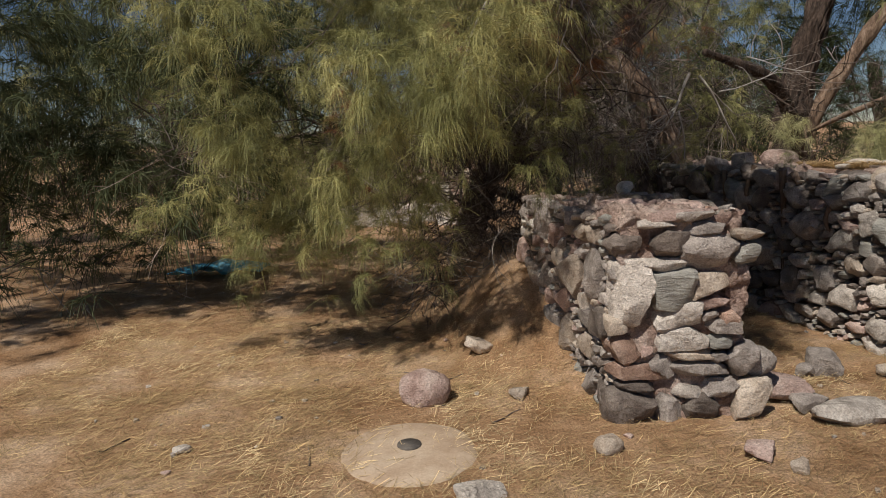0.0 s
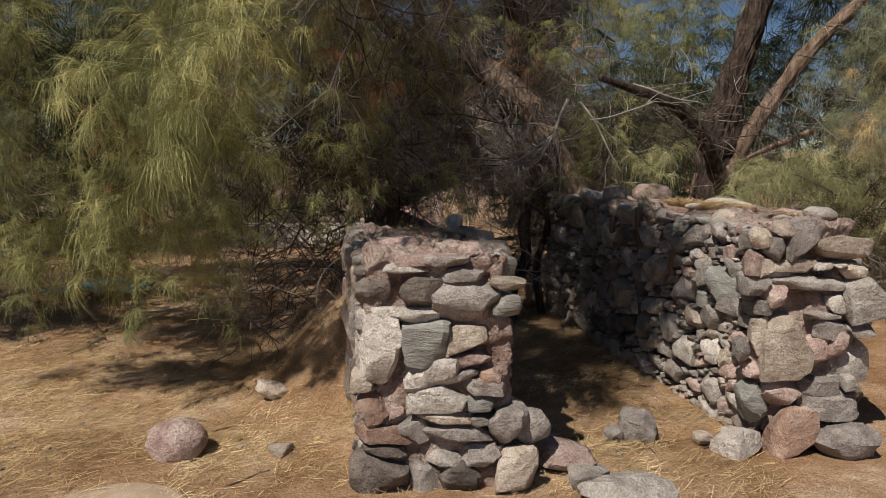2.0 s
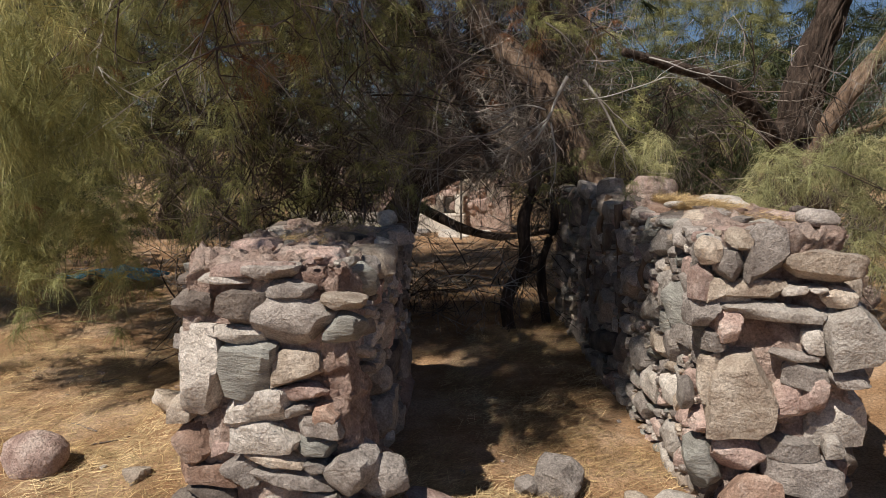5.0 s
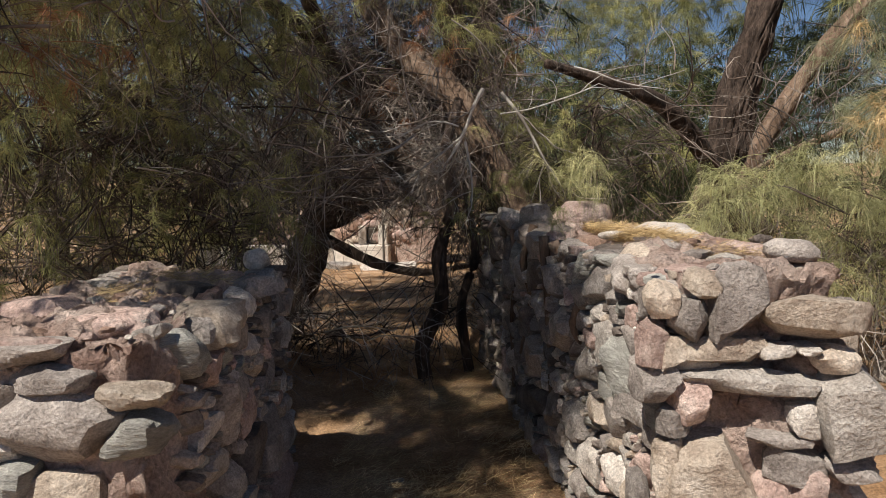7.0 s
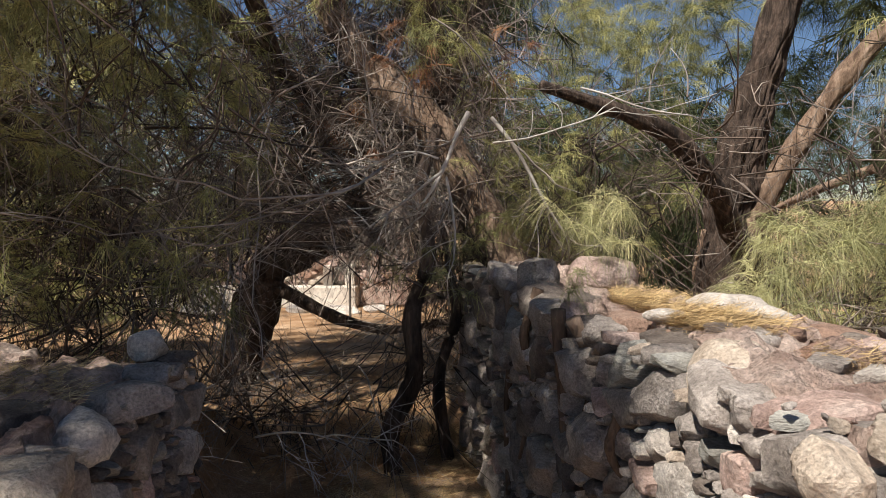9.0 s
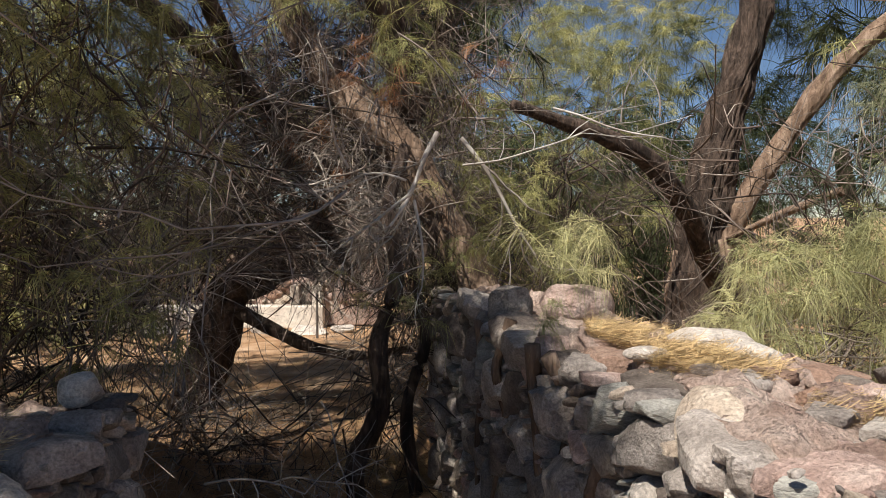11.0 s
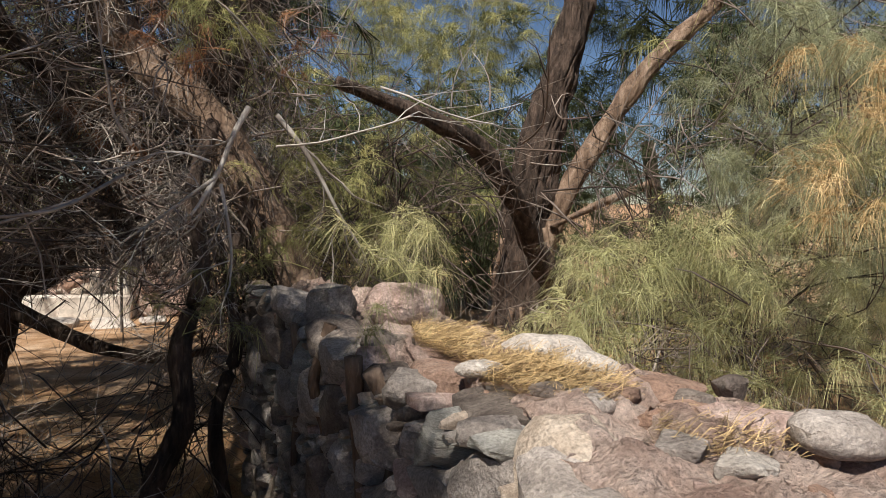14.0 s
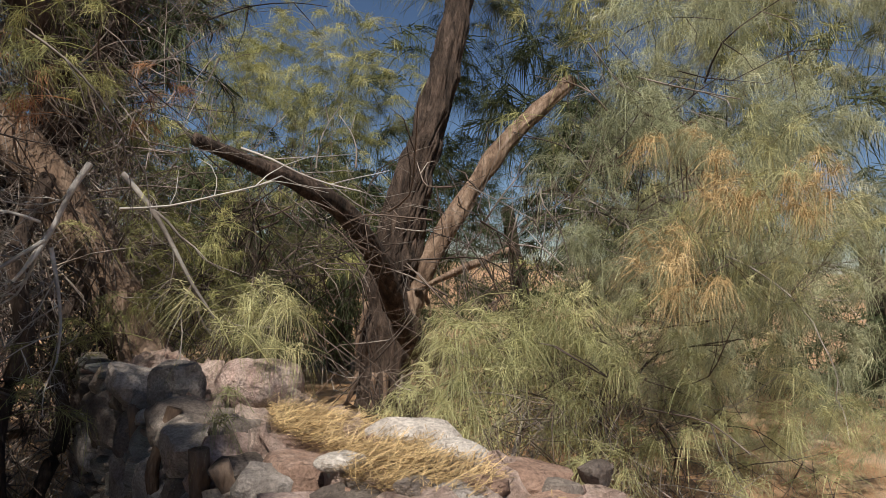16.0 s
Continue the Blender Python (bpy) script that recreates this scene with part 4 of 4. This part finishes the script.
for _ in range(11):
    bare(right_tree, (rng.uniform(4.0, 6.2), rng.uniform(6.0, 6.9), rng.uniform(0.7, 2.4)), (rng.normal(0.2, 0.8), -0.5, rng.normal(-0.2, 0.4)), rng.uniform(0.4, 1.0), rng.uniform(0.003, 0.007), 2, None, 0.5, tone=GREY_TWIG, label="grey dead forking branch")
crown(right_tree, "twig_tangle", placed(TWIGS, cloud(4.8, 6.5, 0.9, 0.9, 0.5, 0.4, 80) + cloud(5.2, 6.9, 2.0, 1.0, 0.5, 0.8, 60) + cloud(3.5, 8.6, 1.7, 0.9, 0.7, 0.8, 60)), TWIG, "grey dead twigs under the needles")


def far_tree(x, y, size):
    t = tagged(new("background_tree"), "dense dusty green tamarisk beyond the ruins", "tree", "trees behind the ruins")
    t.location = (x, y, -0.3)
    limb("trunk", [(0, 0, -0.1), (0.1, 0, 1.5), (-0.1, 0.2, 3)], 0.22, 0.1, BARK, t, sides=8)
    part("crown", quads_mesh("crown", *placed(NEEDLES_COARSE, [p for p in cloud(0, 0, 2.6 * size, 2.4 * size, 1.5 * size, 2.3 * size, 260, 0.2, 0.5)], (2.0, 3.4))), LEAF_FAR_SHADE, t, smooth=False)


for x, y, s in ((-8, 12, 1.3), (-5.2, 13, 1.1), (-9, 7.5, 1.2), (4.2, 14.5, 0.9), (8.5, 13.5, 1.4), (11, 9, 1.3), (3.0, 19, 1.0), (-4.5, 21, 1.4), (6.2, 16, 0.9)):
    far_tree(x, y, s)


# fibrous bark peeling round the old trunk's foot
for i in range(9):
    a = math.pi * (1.05 + 0.9 * i / 8)
    x, y = 4.85 + 0.30 * math.cos(a), 9.8 + 0.30 * math.sin(a)
    z = rng.uniform(0.3, 1.3)
    pts = [(x, y, z + 0.35), (x + 0.06 * math.cos(a), y + 0.06 * math.sin(a), z + 0.15), (x + 0.12 * math.cos(a) + 0.05 * rng.normal(), y + 0.12 * math.sin(a), z), (x + 0.15 * math.cos(a) + 0.08 * rng.normal(), y + 0.1 * math.sin(a), z - 0.15)]
    tlimb(right_tree, "bark_strip", pts, 0.03, 0.008, PALE_BARK, sides=7, per=4, label="peeling strip of red-brown bark")
# dead bark and roots that hang down the wall's inner face
for x, y, z0, z1 in ((2.83, 5.42, 1.22, 0.55), (2.80, 5.52, 1.20, 0.35), (2.70, 5.95, 1.24, 0.5), (2.92, 5.05, 1.1, 0.75), (2.60, 6.3, 1.2, 0.2)):
    pts = [(x - 0.05 + 0.02 * rng.normal(), y, z0 + (z1 - z0) * f + 0.01 * rng.normal()) for f in (0, 0.3, 0.6, 1)]
    tlimb(left_tree, "hanging_root", pts, 0.028, 0.010, PALE_BARK, sides=8, per=5, label="grey-brown root hanging down the wall")
stick_pick = random.Random(9)
for _ in range(16):
    x, y, a = stick_pick.uniform(-2, 2.8), stick_pick.uniform(2.6, 5.2), stick_pick.uniform(0, 6.28)
    if 0.4 < x < 1.9 and y > 3.3:
        continue
    size = stick_pick.uniform(0.08, 0.3)
    pts = [(x + math.cos(a) * size * f, y + math.sin(a) * size * f + 0.02 * stick_pick.gauss(0, 1), height(x + math.cos(a) * size * f, y + math.sin(a) * size * f) + 0.006) for f in (0, 0.4, 0.7, 1)]
    tagged(limb("stick", pts, 0.005, 0.002, TWIG, None, sides=5, per=3), "thin dry stick fallen on the earth", "stick", "sticks on the ground")


# ---------------------------------------------------------------- the ruin beyond the trees
ruin = tagged(new("ruined_building"), "sunlit ruined stone building with pale plastered base", "building")
ruin.location = (-0.6, 15.6, -0.35)


def block(x0, x1, y0, y1, z0, z1):
    bm = bmesh.new()
    bmesh.ops.create_cube(bm, size=1.0, matrix=Matrix.Translation(((x0 + x1) / 2, (y0 + y1) / 2, (z0 + z1) / 2)) @ Matrix.Diagonal((x1 - x0, y1 - y0, z1 - z0, 1)))
    bmesh.ops.bevel(bm, geom=bm.edges[:], offset=0.015, segments=1, affect="EDGES")
    return bm


masonry = part("wall", block(-3.4, 1.7, 0.25, 0.7, 0, 2.1), MORTAR, ruin, smooth=False)
part("plinth", block(-3.2, 0.75, -0.1, 0.2, 0, 0.40), PLASTER, ruin, "pale plastered base", smooth=False)
part("doorway", block(0.30, 0.46, 0.14, 0.26, 0.42, 0.74), DARK_WOOD, ruin, "dark wooden door", smooth=False)
part("pilaster", block(0.52, 0.70, 0.05, 0.3, 0.40, 0.80), PLASTER, ruin, smooth=False)
part("pilaster", block(0.10, 0.26, 0.10, 0.3, 0.40, 0.78), PLASTER, ruin, smooth=False)
bpy.context.view_layer.update()
rubble(masonry, (-3.9, 15.84), (0.7, 15.84), 0.08, 1.7, 21, ["pink", "rust", "tan", "pink"], (0.14, 0.26))

post = tagged(limb("post", [(0.33, 14.0, -0.45), (0.33, 14.0, 0.2), (0.34, 14.0, 0.9), (0.34, 14.0, 1.5)], 0.022, 0.020, IRON, None, sides=8, lump=0.05), "thin dark iron post standing before the ruined building", "post")
for x, y, w, t in ((-1.6, 14.7, 0.7, 5), (-0.7, 14.9, 0.5, -12), (0.1, 14.6, 0.6, 8), (-2.4, 14.5, 0.6, 20), (0.6, 14.9, 0.4, -5)):
    bed(None, x, y, height(x, y) + 0.05, w, 0.35, 0.16, "pale", t, 3, "pale stone slab lying before the ruined building", "slab")

# ---------------------------------------------------------------- loose things on the ground


def lid():
    bm = bmesh.new()
    rings = ((0.0, 0.034), (0.10, 0.034), (0.25, 0.031), (0.33, 0.022), (0.37, 0.004), (0.38, -0.05))
    rows = []
    for r, z in rings[1:]:
        rows.append([bm.verts.new((r * math.cos(a) * (1 + 0.03 * noise.noise((a, r, 2))), r * math.sin(a), z + 0.004 * noise.noise((r * 9, a * 2, 1)))) for a in np.linspace(0, 2 * math.pi, 40, endpoint=False)])
    bm.faces.new(rows[0])
    for a, b in zip(rows, rows[1:]):
        for i in range(40):
            bm.faces.new((a[i], b[i], b[(i + 1) % 40], a[(i + 1) % 40]))
    bmesh.ops.recalc_face_normals(bm, faces=bm.faces[:])
    return bm


cover = tagged(part("utility_cover", lid(), CONCRETE), "round sand-coloured concrete cover set in the ground", "cover")
cover.location = (-0.23, 3.29, -0.012)
plug = bmesh.new()
bmesh.ops.create_cone(plug, cap_ends=True, segments=24, radius1=0.065, radius2=0.062, depth=0.012)
p = part("plug", plug, IRON, cover, "dark iron plug")
p.location = (0.0, 0.03, 0.036)

LOOSE = "loose %s lying on the dry earth"
bed(None, -0.17, 3.98, 0.07, 0.30, 0.24, 0.22, "pink", 8, 3, LOOSE % "squarish pink boulder", "boulder", worn=True)
bed(None, 0.78, 3.22, 0.035, 0.15, 0.12, 0.10, "tan", 30, 5, LOOSE % "tan stone", "rock", worn=True)
bed(None, 1.66, 3.60, 0.10, 0.19, 0.17, 0.24, "tan", -6, 3, "squared tan block beside the pier", "rock")
bed(None, 1.74, 3.72, 0.27, 0.20, 0.15, 0.17, "grey", 10, 18, "rounded grey stone resting on a tan block", "rock", worn=True)
bed(None, 2.16, 3.50, 0.04, 0.44, 0.22, 0.13, "pale", 5, 4, LOOSE % "flat pale slab", "rock")
bed(None, 1.93, 3.78, 0.09, 0.30, 0.16, 0.12, "pink", -8, 5, "crumbling lump of mud mortar at the wall foot", "rubble")
bed(None, 2.02, 3.66, 0.04, 0.22, 0.13, 0.09, "grey", 15, 5, LOOSE % "flat grey stone", "rock")
bed(None, 2.42, 4.24, 0.06, 0.20, 0.16, 0.15, "grey", -12, 6, LOOSE % "grey stone", "rock")
bed(None, 2.28, 4.20, 0.03, 0.10, 0.09, 0.08, "grey", 40, 0, LOOSE % "small grey stone", "rock")
bed(None, 2.92, 4.04, 0.05, 0.20, 0.18, 0.17, "pale", 20, 6, "pale stone at the foot of the wall", "rock")
bed(None, 3.20, 4.02, 0.12, 0.22, 0.18, 0.30, "rust", 4, 2, "red-brown block at the foot of the wall", "rock")
bed(None, 3.45, 3.98, 0.08, 0.30, 0.20, 0.18, "grey", -6, 2, "grey block at the foot of the wall", "rock")
bed(None, 2.76, 4.14, 0.03, 0.10, 0.08, 0.07, "tan", 0, 0, LOOSE % "small tan stone", "rock")
bed(None, 0.10, 2.80, 0.01, 0.24, 0.14, 0.14, "pale", 25, 22, LOOSE % "white pointed stone", "rock")
bed(None, -1.43, 3.37, 0.015, 0.09, 0.06, 0.04, "pale", 10, 0, LOOSE % "small white stone", "rock")
bed(None, 1.50, 3.14, 0.03, 0.16, 0.12, 0.07, "pink", 60, 0, LOOSE % "small pink stone", "rock")
bed(None, 1.62, 2.98, 0.02, 0.09, 0.08, 0.05, "tan", 60, 0, LOOSE % "small tan stone", "rock")
bed(None, 0.41, 3.97, 0.03, 0.12, 0.09, 0.07, "tan", 60, 0, LOOSE % "small tan stone", "rock")
bed(None, 4.05, 6.75, 0.42, 0.42, 0.30, 0.26, "rust", 15, 4, "red-brown boulder behind the broken wall", "boulder", worn=True)
bed(None, 4.55, 7.0, 0.40, 0.50, 0.32, 0.24, "pink", -10, 6, "pink boulder under the hanging needles", "boulder", worn=True)
bed(None, 3.75, 7.3, 0.36, 0.30, 0.26, 0.26, "rust", 30, 4, "red-brown boulder at the trunk's foot", "boulder", worn=True)
bed(None, 4.9, 6.3, 0.30, 0.24, 0.18, 0.12, "pale", 30, 4, LOOSE % "pale stone", "rock")
bed(None, 0.22, 4.62, 0.12, 0.26, 0.16, 0.10, "tan", 60, 25, "flat tan stone leaning on the earth bank", "rock")
pebble_pick = random.Random(77)
for _ in range(70):
    x, y = pebble_pick.uniform(-2.2, 3.2), pebble_pick.uniform(2.3, 5.4)
    if 0.5 < x < 1.8 and y > 3.4 or x > 2.8 and y > 3.9:
        continue
    s = pebble_pick.uniform(0.012, 0.034)
    bed(None, x, y, height(x, y) + s * 0.2, s * 1.4, s, s * 0.7, pebble_pick.choice(["tan", "pale", "pink", "grey"]), pebble_pick.uniform(0, 180), 0, "small pebble half sunk in the dry earth", "pebble")

sheet = bmesh.new()
bmesh.ops.create_grid(sheet, x_segments=24, y_segments=12, size=0.5)
for v in sheet.verts:
    v.co = Vector((v.co.x * 1.1, v.co.y * 0.5, 0.06 + 0.12 * (noise.noise(v.co * 5) + 0.5) * (1 - abs(v.co.x) * 1.4)))
bmesh.ops.solidify(sheet, geom=sheet.faces[:], thickness=0.006)
tarp = tagged(part("crumpled_tarp", sheet, BLUE), "crumpled blue plastic sheet lying under the tree", "tarp")
tarp.location = (-2.75, 8.1, 0.02)
